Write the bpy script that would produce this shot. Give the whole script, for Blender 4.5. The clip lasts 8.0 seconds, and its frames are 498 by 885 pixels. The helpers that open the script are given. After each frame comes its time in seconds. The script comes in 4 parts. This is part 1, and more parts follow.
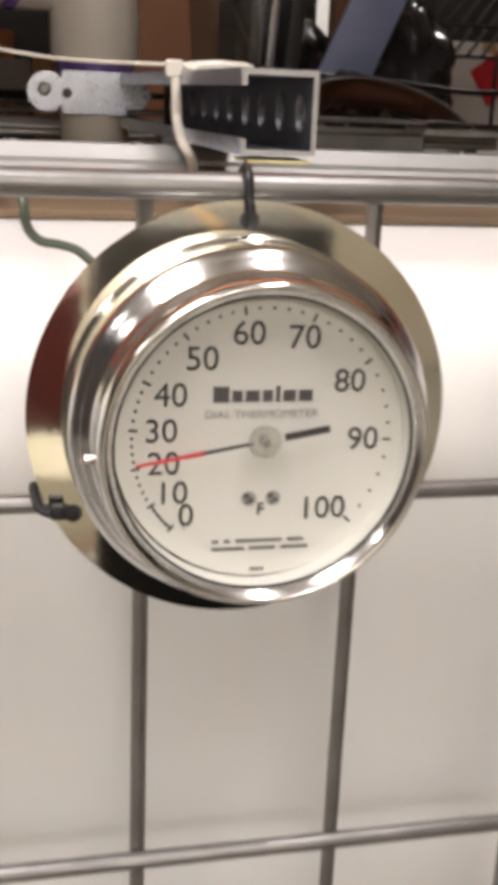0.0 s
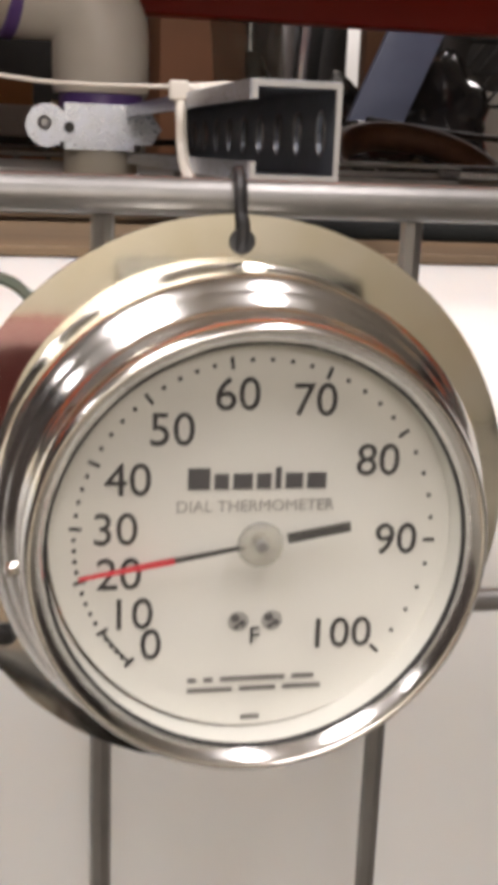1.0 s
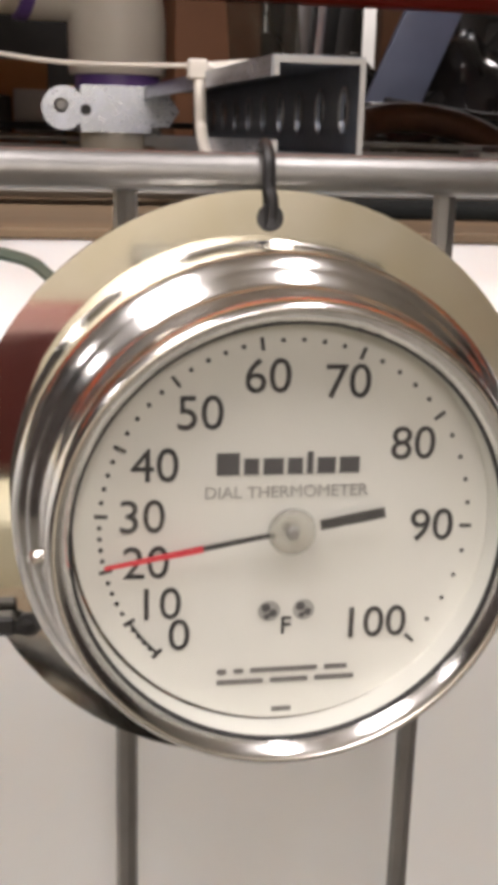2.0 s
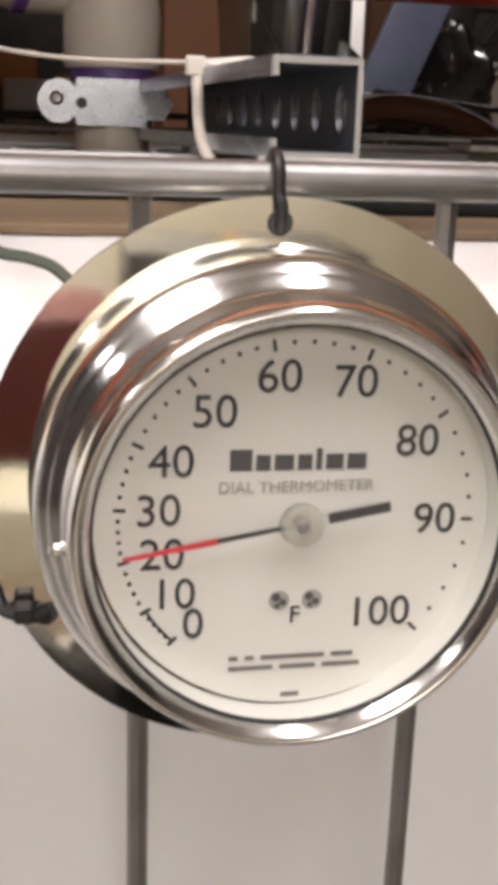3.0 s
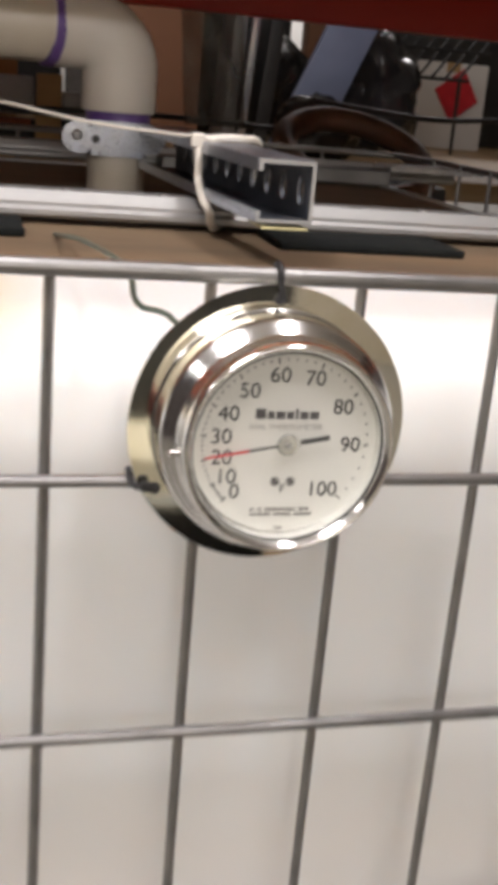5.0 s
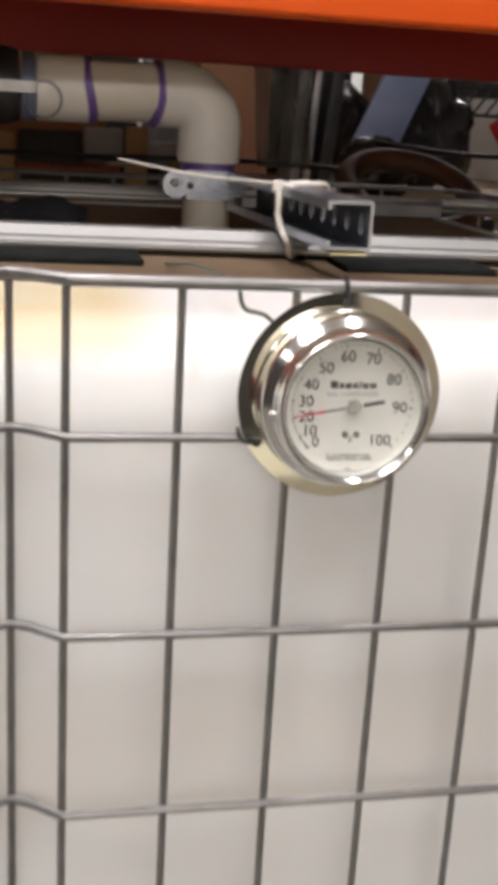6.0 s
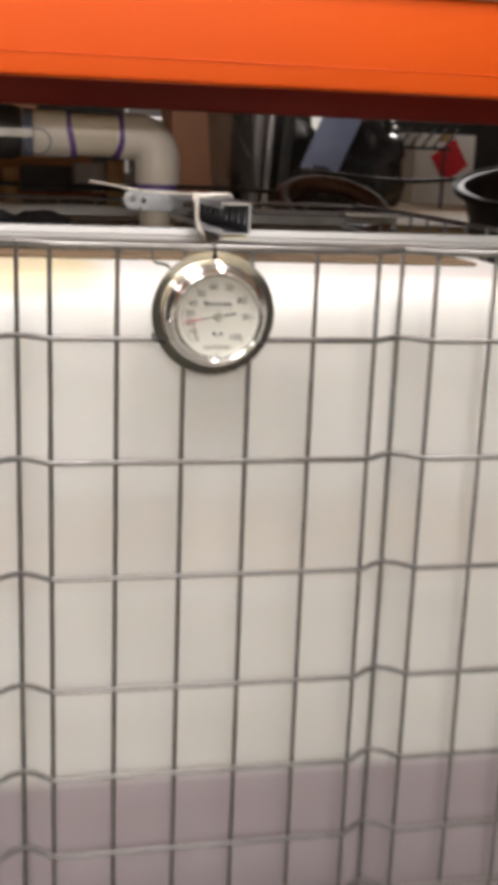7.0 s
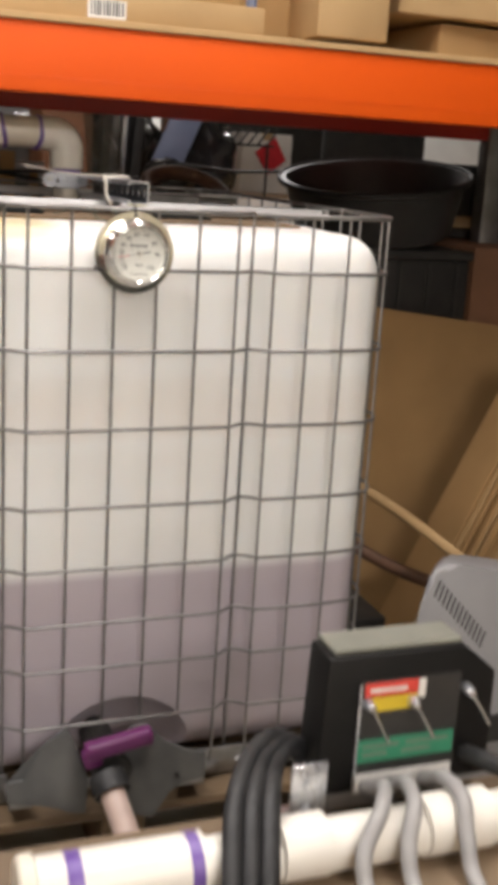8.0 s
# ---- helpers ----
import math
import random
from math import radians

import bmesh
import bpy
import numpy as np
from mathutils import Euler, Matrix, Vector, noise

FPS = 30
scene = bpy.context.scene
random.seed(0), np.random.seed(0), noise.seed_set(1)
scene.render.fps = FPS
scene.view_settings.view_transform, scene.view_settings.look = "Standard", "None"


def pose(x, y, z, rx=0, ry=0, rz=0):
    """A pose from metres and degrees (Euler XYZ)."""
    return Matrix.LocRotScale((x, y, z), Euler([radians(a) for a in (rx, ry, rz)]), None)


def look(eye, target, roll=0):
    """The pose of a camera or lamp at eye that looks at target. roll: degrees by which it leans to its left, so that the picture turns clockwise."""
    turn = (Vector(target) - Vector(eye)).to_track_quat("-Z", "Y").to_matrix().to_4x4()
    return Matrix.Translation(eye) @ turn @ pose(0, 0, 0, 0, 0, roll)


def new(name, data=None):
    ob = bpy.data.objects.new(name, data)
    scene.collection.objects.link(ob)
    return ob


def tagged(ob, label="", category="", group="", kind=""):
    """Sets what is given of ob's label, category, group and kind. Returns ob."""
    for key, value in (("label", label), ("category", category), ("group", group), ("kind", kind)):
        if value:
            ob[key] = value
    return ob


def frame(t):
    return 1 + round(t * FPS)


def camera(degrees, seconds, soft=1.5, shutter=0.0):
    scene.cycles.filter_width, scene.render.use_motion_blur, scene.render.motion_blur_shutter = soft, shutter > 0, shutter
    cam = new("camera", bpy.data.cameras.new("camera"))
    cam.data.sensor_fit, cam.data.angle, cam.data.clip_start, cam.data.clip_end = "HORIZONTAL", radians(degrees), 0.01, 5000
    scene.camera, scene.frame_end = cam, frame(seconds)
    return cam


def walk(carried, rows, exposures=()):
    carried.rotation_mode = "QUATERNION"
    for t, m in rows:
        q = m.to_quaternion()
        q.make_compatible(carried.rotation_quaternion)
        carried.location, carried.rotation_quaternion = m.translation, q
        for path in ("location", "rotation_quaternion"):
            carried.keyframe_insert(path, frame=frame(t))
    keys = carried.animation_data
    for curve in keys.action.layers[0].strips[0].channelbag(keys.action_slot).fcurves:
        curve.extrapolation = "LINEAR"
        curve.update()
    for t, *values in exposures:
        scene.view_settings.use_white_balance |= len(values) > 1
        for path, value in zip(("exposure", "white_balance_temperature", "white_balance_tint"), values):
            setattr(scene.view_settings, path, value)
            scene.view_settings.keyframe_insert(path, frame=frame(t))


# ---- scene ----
cam = camera(25.3, 8.0, soft=7.0, shutter=0.5)
PATH = [
    (0, (-0.086, -0.37, 1.378), (0.337, 1.491, 0.781), 2.4),
    (0.5, (-0.071, -0.307, 1.352), (0.305, 1.59, 0.842), 2.8),
    (1, (-0.056, -0.278, 1.36), (0.316, 1.621, 0.854), 2.2),
    (1.2, (-0.054, -0.272, 1.364), (0.316, 1.625, 0.851), 1.8),
    (1.5, (-0.058, -0.266, 1.364), (0.311, 1.632, 0.854), 1.9),
    (1.7, (-0.056, -0.267, 1.358), (0.285, 1.63, 0.825), 1.6),
    (2.8, (-0.064, -0.276, 1.357), (0.291, 1.62, 0.827), 1.6),
    (3, (-0.065, -0.278, 1.362), (0.301, 1.609, 0.81), 1.9),
    (3.5, (-0.078, -0.286, 1.368), (0.292, 1.599, 0.809), 2.4),
    (4, (-0.072, -0.275, 1.366), (0.311, 1.604, 0.798), 2.7),
    (4.2, (-0.07, -0.282, 1.367), (0.35, 1.593, 0.812), 3.7),
    (5.3, (-0.198, -0.619, 1.454), (0.311, 1.211, 0.827), 5.0),
    (5.5, (-0.207, -0.646, 1.454), (0.269, 1.2, 0.847), 4.7),
    (5.7, (-0.206, -0.683, 1.461), (0.225, 1.187, 0.898), 4.2),
    (6, (-0.222, -0.743, 1.458), (0.166, 1.137, 0.895), 3.3),
    (6.5, (-0.191, -1.001, 1.445), (0.131, 0.906, 0.932), 2.0),
    (6.7, (-0.183, -1.135, 1.433), (0.157, 0.782, 0.974), 1.9),
    (7, (-0.216, -1.305, 1.457), (0.162, 0.593, 0.954), 2.2),
    (7.5, (-0.367, -1.636, 1.476), (0.261, 0.181, 0.924), 2.1),
    (7.7, (-0.419, -1.779, 1.48), (0.234, 0.033, 0.942), 2.7),
    (7.8, (-0.462, -1.871, 1.488), (0.212, -0.063, 0.961), 3.1),
    (8, (-0.518, -1.991, 1.454), (0.172, -0.181, 0.955), 3.5),
]
walk(cam, [(t, look(eye, target, roll)) for t, eye, target, roll in PATH], [(0.0, -0.03, 6560, 13), (1.0, -0.09, 6520, 14), (4.0, -0.03, 6440, 14), (5.5, -0.04, 6280, 12), (6.0, -0.06, 6250, 12), (6.5, -0.02, 6340, 12), (7.0, 0.06, 6480, 11), (8.0, 0.19, 6530, 11)])

# ---- world and large lights ----
world = bpy.data.worlds.new("room_air")
scene.world = world
world.use_nodes = True
world.node_tree.nodes["Background"].inputs[0].default_value = (0.9, 0.93, 1.0, 1)
world.node_tree.nodes["Background"].inputs[1].default_value = 0.05


def ceiling_or_fill_lamp(x, y, z, sx, sy, power, colour=(1.0, 0.95, 0.925)):
    lamp = bpy.data.lights.new("ceiling_tube_or_fill", "AREA")
    lamp.shape, lamp.size, lamp.size_y, lamp.energy, lamp.color = "RECTANGLE", sx, sy, power, colour
    ob = new("ceiling_tube_or_fill", lamp)
    ob.location = (x, y, z)
    return ob


ceiling_or_fill_lamp(-0.95, -0.60, 3.1, 0.70, 1.5, 46)
ceiling_or_fill_lamp(-2.7, -1.0, 3.1, 0.40, 1.4, 18)
ceiling_or_fill_lamp(0.45, -0.75, 3.1, 0.14, 1.5, 30)
# unseen fill added low in the south, to reach the tank front under the beam
ceiling_or_fill_lamp(-0.3, -4.5, 2.75, 1.6, 0.40, 138)
# unseen fill added behind the shelf, to whiten the far wall between boards
ceiling_or_fill_lamp(1.8, 4.5, 3.1, 1.3, 0.35, 56)


# ---- materials ----
def material(name, colour, rough=0.5, metal=0.0, dark=None, scale=30.0, fine=250.0, amount=0.5, bump=0.1, rough_var=0.1, stretch=(1, 1, 1), coat=0.0):
    """A surface with two scales of variation: broad stains and fine grain."""
    mat = bpy.data.materials.new(name)
    mat.use_nodes = True
    nt = mat.node_tree
    n, l = nt.nodes, nt.links
    b = n["Principled BSDF"]
    b.inputs["Metallic"].default_value = metal
    b.inputs["Coat Weight"].default_value = coat
    tc = n.new("ShaderNodeTexCoord")
    mp = n.new("ShaderNodeMapping")
    mp.inputs["Scale"].default_value = stretch
    l.new(tc.outputs["Object"], mp.inputs["Vector"])
    broad = n.new("ShaderNodeTexNoise")
    broad.inputs["Scale"].default_value, broad.inputs["Detail"].default_value = scale, 4
    grain = n.new("ShaderNodeTexNoise")
    grain.inputs["Scale"].default_value, grain.inputs["Detail"].default_value = fine, 3
    for t in (broad, grain):
        l.new(mp.outputs[0], t.inputs["Vector"])
    ramp = n.new("ShaderNodeMapRange")
    ramp.inputs[1].default_value, ramp.inputs[2].default_value = 0.35, 0.7
    ramp.inputs[3].default_value, ramp.inputs[4].default_value = 0.0, amount
    l.new(broad.outputs["Fac"], ramp.inputs[0])
    mix = n.new("ShaderNodeMix")
    mix.data_type = "RGBA"
    mix.inputs[6].default_value = (*colour, 1)
    d = dark or tuple(c * 0.6 for c in colour)
    mix.inputs[7].default_value = (*d, 1)
    l.new(ramp.outputs[0], mix.inputs[0])
    l.new(mix.outputs[2], b.inputs["Base Color"])
    rr = n.new("ShaderNodeMapRange")
    rr.inputs[3].default_value, rr.inputs[4].default_value = max(0.02, rough - rough_var), min(1, rough + rough_var)
    l.new(grain.outputs["Fac"], rr.inputs[0])
    l.new(rr.outputs[0], b.inputs["Roughness"])
    if bump:
        bp = n.new("ShaderNodeBump")
        bp.inputs["Strength"].default_value, bp.inputs["Distance"].default_value = bump, 0.002
        l.new(grain.outputs["Fac"], bp.inputs["Height"])
        l.new(bp.outputs[0], b.inputs["Normal"])
    mat["mix"] = mix.name
    return mat


GALV = material("galvanised_steel", (0.31, 0.30, 0.29), 0.42, 0.85, (0.20, 0.195, 0.19), 40, 400, 0.7, 0.05)
BRIGHT = material("aluminium_bar", (0.40, 0.395, 0.385), 0.5, 0.9, (0.5, 0.5, 0.49), 12, 300, 0.5, 0.1, stretch=(0.3, 1, 1))
CHROME = material("polished_steel", (0.86, 0.855, 0.84), 0.16, 1.0, (0.78, 0.77, 0.73), 20, 200, 0.5, 0.006, 0.06)
FLANGE = material("flange_steel", (0.74, 0.72, 0.65), 0.05, 1.0, (0.62, 0.57, 0.42), 45, 60, 0.6, 0.010, 0.02)
DIAL = material("dial_enamel", (0.735, 0.73, 0.675), 0.45, 0, (0.68, 0.672, 0.61), 25, 300, 0.4, 0.02)
HUB = material("clear_plastic_hub", (0.86, 0.85, 0.79), 0.10, 0, (0.70, 0.68, 0.60), 300, 500, 0.8, 0.05)
HUB.node_tree.nodes["Principled BSDF"].inputs["Transmission Weight"].default_value = 0.75
MARK_INK = material("dark_grey_print", (0.10, 0.096, 0.095), 0.5)
INK = material("black_print", (0.055, 0.053, 0.052), 0.5)
FAINT = material("faint_print", (0.40, 0.39, 0.36), 0.5)
GREYINK = material("grey_print", (0.20, 0.19, 0.18), 0.5)
RED = material("red_needle_paint", (0.75, 0.06, 0.08), 0.45)
PVC = material("white_pvc", (0.74, 0.70, 0.60), 0.35, 0, (0.62, 0.55, 0.42), 10, 200, 0.5, 0.03)
PVC_W = material("clean_white_pvc", (0.80, 0.77, 0.70), 0.35, 0, (0.70, 0.66, 0.58), 10, 200, 0.5, 0.03)
PRIMER = material("purple_primer", (0.12, 0.06, 0.28), 0.4, 0, (0.22, 0.14, 0.40), 60, 300, 0.7, 0.05)
CLAMP_ZINC = material("clear_zinc", (0.37, 0.39, 0.43), 0.29, 0.9, (0.42, 0.45, 0.55), 70, 500, 0.7, 0.012, 0.08)
ZINC = material("zinc_plate", (0.66, 0.67, 0.68), 0.27, 0.85, (0.42, 0.44, 0.5), 35, 400, 0.7, 0.015)
# strut steel with the shade inside the channel put into its colour
STRUT_SHADED = material("strut_inside_shaded", (0.10, 0.115, 0.14), 0.45, 0.6, (0.05, 0.055, 0.07), 30, 300, 0.6, 0.1)
NYLON = material("white_nylon", (0.75, 0.70, 0.62), 0.4, 0, (0.62, 0.56, 0.48), 30, 300, 0.4, 0.05)
BLACK = material("black_plastic", (0.022, 0.021, 0.020), 0.45, 0, (0.04, 0.037, 0.033), 15, 250, 0.6, 0.08)
RUBBER = material("black_rubber", (0.013, 0.013, 0.014), 0.55, 0, (0.045, 0.044, 0.043), 20, 250, 0.6, 0.1)
COPPER = material("tarnished_copper", (0.12, 0.165, 0.13), 0.5, 0.3, (0.17, 0.13, 0.09), 60, 300, 0.7, 0.1)
ORANGE = material("orange_rack_paint", (0.72, 0.092, 0.003), 0.5, 0, (0.60, 0.070, 0.0025), 4, 120, 0.7, 0.06, stretch=(0.3, 1, 1))
ORANGE.node_tree.nodes["Principled BSDF"].inputs["Specular IOR Level"].default_value = 0.25
# the orange rack paint again, reddened and darkened for the rear beam's shade
ORANGE_SHADED = material("shaded_orange_rack_paint", (0.60, 0.035, 0.018), 0.4, 0, (0.48, 0.03, 0.015), 4, 120, 0.7, 0.06, stretch=(0.3, 1, 1))
WOOD = material("plywood", (0.42, 0.29, 0.15), 0.6, 0, (0.28, 0.18, 0.09), 14, 160, 0.8, 0.2, stretch=(0.25, 1, 1))
OLDWOOD = material("weathered_wood", (0.20, 0.135, 0.075), 0.75, 0, (0.11, 0.075, 0.045), 10, 160, 0.8, 0.3, stretch=(0.25, 1, 1))
CARD = material("cardboard", (0.40, 0.24, 0.10), 0.75, 0, (0.31, 0.18, 0.07), 5, 220, 0.7, 0.1)
CARD_L = material("light_cardboard", (0.46, 0.30, 0.14), 0.75, 0, (0.37, 0.235, 0.105), 5, 220, 0.7, 0.1)
CARD_D = material("brown_cardboard", (0.24, 0.11, 0.055), 0.75, 0, (0.17, 0.08, 0.04), 5, 220, 0.7, 0.1)
CREAM = material("cream_carton", (0.84, 0.80, 0.62), 0.6, 0, (0.76, 0.71, 0.52), 5, 200, 0.7, 0.05)
MAROON = material("maroon_carton", (0.16, 0.025, 0.025), 0.6, 0, (0.11, 0.018, 0.02), 4, 200, 0.7, 0.1)
GREYP = material("grey_appliance_plastic", (0.32, 0.315, 0.32), 0.5, 0, (0.28, 0.275, 0.28), 8, 250, 0.6, 0.05)
DARKGREY = material("dark_grey_guard", (0.10, 0.102, 0.102), 0.38, 0.2, (0.16, 0.16, 0.155), 12, 250, 0.7, 0.12)
MAGENTA = material("magenta_handle", (0.13, 0.02, 0.105), 0.4, 0, (0.10, 0.015, 0.085), 30, 250, 0.6, 0.06)
PINK = material("pinkish_pipe", (0.60, 0.46, 0.40), 0.4, 0, (0.48, 0.36, 0.31), 20, 250, 0.6, 0.05)
RUSTY = material("rusty_red_rod", (0.30, 0.09, 0.045), 0.6, 0.2, (0.16, 0.055, 0.035), 60, 300, 0.7, 0.1)
BROWN_RUB = material("brown_rubber_hose", (0.17, 0.085, 0.048), 0.6, 0, (0.08, 0.045, 0.03), 30, 250, 0.7, 0.15)
BLUE = material("blue_plastic", (0.16, 0.19, 0.29), 0.4, 0, (0.11, 0.13, 0.20), 12, 200, 0.6, 0.05)
PALE_BLUE = material("pale_blue_plastic", (0.18, 0.215, 0.32), 0.4, 0, (0.12, 0.145, 0.22), 12, 200, 0.6, 0.05)
YELLOWED = material("yellowed_tape", (0.55, 0.50, 0.26), 0.5, 0, (0.42, 0.36, 0.18), 40, 250, 0.7, 0.1)
WHITE = material("white_paint", (0.78, 0.76, 0.72), 0.5, 0, (0.62, 0.60, 0.56), 6, 200, 0.5, 0.05)
SIGN_RED = material("sign_red", (0.70, 0.025, 0.04), 0.5)
LABEL_RED = material("label_red", (0.72, 0.07, 0.05), 0.45, 0, (0.62, 0.05, 0.04), 60, 300, 0.5, 0.02)
LABEL_YELLOW = material("label_yellow", (0.70, 0.52, 0.03), 0.45, 0, (0.6, 0.42, 0.03), 60, 300, 0.5, 0.02)
LABEL_GREEN = material("label_green", (0.03, 0.22, 0.12), 0.45, 0, (0.05, 0.28, 0.16), 60, 300, 0.5, 0.02)
CONCRETE = material("concrete_floor", (0.33, 0.31, 0.265), 0.6, 0, (0.25, 0.23, 0.20), 2.5, 60, 0.8, 0.2)
PLASTER = material("painted_wall", (0.78, 0.73, 0.60), 0.75, 0, (0.70, 0.64, 0.50), 1.5, 80, 0.7, 0.15)
DARKWALL = material("dark_wall", (0.075, 0.06, 0.055), 0.75, 0, (0.055, 0.045, 0.04), 1.5, 80, 0.7, 0.15)
CEIL = material("ceiling_panel", (0.76, 0.75, 0.72), 0.85, 0, (0.68, 0.665, 0.63), 2, 80, 0.6, 0.1)
TAPE = material("greenish_lid", (0.20, 0.20, 0.165), 0.55, 0, (0.15, 0.15, 0.125), 20, 200, 0.6, 0.05)
STEEL_D = material("dull_steel", (0.30, 0.295, 0.29), 0.45, 0.8, (0.16, 0.155, 0.15), 15, 250, 0.7, 0.12)
GREYCABLE = material("grey_cable", (0.32, 0.31, 0.30), 0.5, 0, (0.26, 0.25, 0.245), 30, 250, 0.5, 0.05)


def bottle_material():
    """Milky polyethylene; below the fill line the purplish liquid shows through the wall."""
    mat = material("milky_polyethylene", (0.80, 0.80, 0.778), 0.42, 0, (0.755, 0.745, 0.712), 3.0, 120, 0.5, 0.05, 0.08)
    n, l = mat.node_tree.nodes, mat.node_tree.links
    mix = n[mat["mix"]]
    b = n["Principled BSDF"]
    tc = n.new("ShaderNodeTexCoord")
    sep = n.new("ShaderNodeSeparateXYZ")
    l.new(tc.outputs["Object"], sep.inputs[0])
    liq = n.new("ShaderNodeMapRange")
    liq.inputs[1].default_value, liq.inputs[2].default_value = 0.622 - 0.165, 0.645 - 0.165
    liq.inputs[3].default_value, liq.inputs[4].default_value = 1.0, 0.0
    l.new(sep.outputs["Z"], liq.inputs[0])
    m2 = n.new("ShaderNodeMix")
    m2.data_type = "RGBA"
    m2.inputs[7].default_value = (0.49, 0.435, 0.465, 1)
    l.new(liq.outputs[0], m2.inputs[0])
    l.new(mix.outputs[2], m2.inputs[6])
    # old drip stains, yellow under the lid rim and faint brown higher up the wall
    st = n.new("ShaderNodeTexNoise")
    st.inputs["Scale"].default_value = 5.0
    mp = n.new("ShaderNodeMapping")
    mp.inputs["Scale"].default_value = (0.8, 1, 3.0)
    l.new(tc.outputs["Object"], mp.inputs[0])
    l.new(mp.outputs[0], st.inputs["Vector"])
    band = n.new("ShaderNodeMapRange")
    band.interpolation_type = "SMOOTHSTEP"
    band.inputs[1].default_value, band.inputs[2].default_value = 1.274 - 0.165, 1.294 - 0.165
    l.new(sep.outputs["Z"], band.inputs[0])
    side = n.new("ShaderNodeMapRange")
    side.interpolation_type = "SMOOTHSTEP"
    side.inputs[1].default_value, side.inputs[2].default_value = -0.10, -0.17
    l.new(sep.outputs["X"], side.inputs[0])
    k1 = n.new("ShaderNodeMath")
    k1.operation = "MULTIPLY"
    l.new(band.outputs[0], k1.inputs[0])
    l.new(side.outputs[0], k1.inputs[1])
    k2 = n.new("ShaderNodeMath")
    k2.operation = "MULTIPLY"
    l.new(k1.outputs[0], k2.inputs[0])
    l.new(st.outputs["Fac"], k2.inputs[1])
    m3 = n.new("ShaderNodeMix")
    m3.data_type = "RGBA"
    m3.inputs[7].default_value = (0.60, 0.45, 0.11, 1)
    l.new(k2.outputs[0], m3.inputs[0])
    l.new(m2.outputs[2], m3.inputs[6])
    ring = n.new("ShaderNodeValToRGB")
    ring.color_ramp.elements[0].position, ring.color_ramp.elements[0].color = 0.60, (0, 0, 0, 1)
    ring.color_ramp.elements[1].position, ring.color_ramp.elements[1].color = 0.95, (0, 0, 0, 1)
    for p, v in ((0.755, 0.02), (0.765, 0.15), (0.83, 0.21), (0.875, 0.09), (0.885, 0.02)):
        ring.color_ramp.elements.new(p).color = (v, v, v, 1)
    wob = n.new("ShaderNodeMath")
    wob.operation = "MULTIPLY_ADD"
    wob.inputs[1].default_value = 0.03
    l.new(st.outputs["Fac"], wob.inputs[0])
    l.new(sep.outputs["Z"], wob.inputs[2])
    l.new(wob.outputs[0], ring.inputs[0])
    m4 = n.new("ShaderNodeMix")
    m4.data_type = "RGBA"
    m4.inputs[7].default_value = (0.66, 0.55, 0.45, 1)
    l.new(ring.outputs[0], m4.inputs[0])
    l.new(m3.outputs[2], m4.inputs[6])
    l.new(m4.outputs[2], b.inputs["Base Color"])
    b.inputs["Subsurface Weight"].default_value = 0.85
    b.inputs["Subsurface Radius"].default_value = (1.0, 0.92, 0.85)
    b.inputs["Subsurface Scale"].default_value = 0.04
    return mat


HDPE = bottle_material()


def glass_material():
    mat = bpy.data.materials.new("gauge_glass")
    mat.use_nodes = True
    nt = mat.node_tree
    out = nt.nodes["Material Output"]
    nt.nodes.remove(nt.nodes["Principled BSDF"])
    tr, gl, mx, fr = (nt.nodes.new("ShaderNodeBsdf" + k) if k in ("Transparent", "Glossy") else nt.nodes.new("ShaderNode" + k) for k in ("Transparent", "Glossy", "MixShader", "Fresnel"))
    gl.inputs["Roughness"].default_value = 0.05
    fr.inputs["IOR"].default_value = 1.45
    nt.links.new(fr.outputs[0], mx.inputs[0])
    nt.links.new(tr.outputs[0], mx.inputs[1])
    nt.links.new(gl.outputs[0], mx.inputs[2])
    nt.links.new(mx.outputs[0], out.inputs[0])
    return mat


GLASS = glass_material()


# ---- building helpers ----
ORIGIN = {}


def thing(name, at, label, category, group="", kind=""):
    ob = new(name)
    ob.empty_display_size = 0.05
    ob.location = at
    ORIGIN[ob] = Vector(at)
    return tagged(ob, label, category, group, kind)


def mesh_of(name, bm, mat, shift=(0, 0, 0), smooth=35):
    bmesh.ops.recalc_face_normals(bm, faces=bm.faces)
    if Vector(shift).length:
        bmesh.ops.translate(bm, verts=bm.verts, vec=-Vector(shift))
    me = bpy.data.meshes.new(name)
    bm.to_mesh(me)
    bm.free()
    me.materials.append(mat)
    if smooth:
        me.polygons.foreach_set("use_smooth", [True] * len(me.polygons))
        me.set_sharp_from_angle(angle=radians(smooth))
    return me


def part(name, bm, mat, parent, label="", smooth=35):
    """One mesh under a thing or a part; bm is given in world places."""
    o = ORIGIN[parent]
    ob = new(name, mesh_of(name, bm, mat, o, smooth))
    ob.parent = parent
    ORIGIN[ob] = o
    return tagged(ob, label)


def single(name, bm, mat, label, category, group="", kind="", at=None, smooth=35):
    """A thing that is one mesh."""
    if at is None:
        vs = [v.co for v in bm.verts]
        at = Vector([(min(v[i] for v in vs) + max(v[i] for v in vs)) / 2 for i in range(3)])
        at.z = min(v.z for v in vs)
    if kind == "structure":
        at = Vector((0, 0, 0))
    ob = new(name, mesh_of(name, bm, mat, at, smooth))
    ob.location = at
    ORIGIN[ob] = Vector(at)
    return tagged(ob, label, category, group, kind)


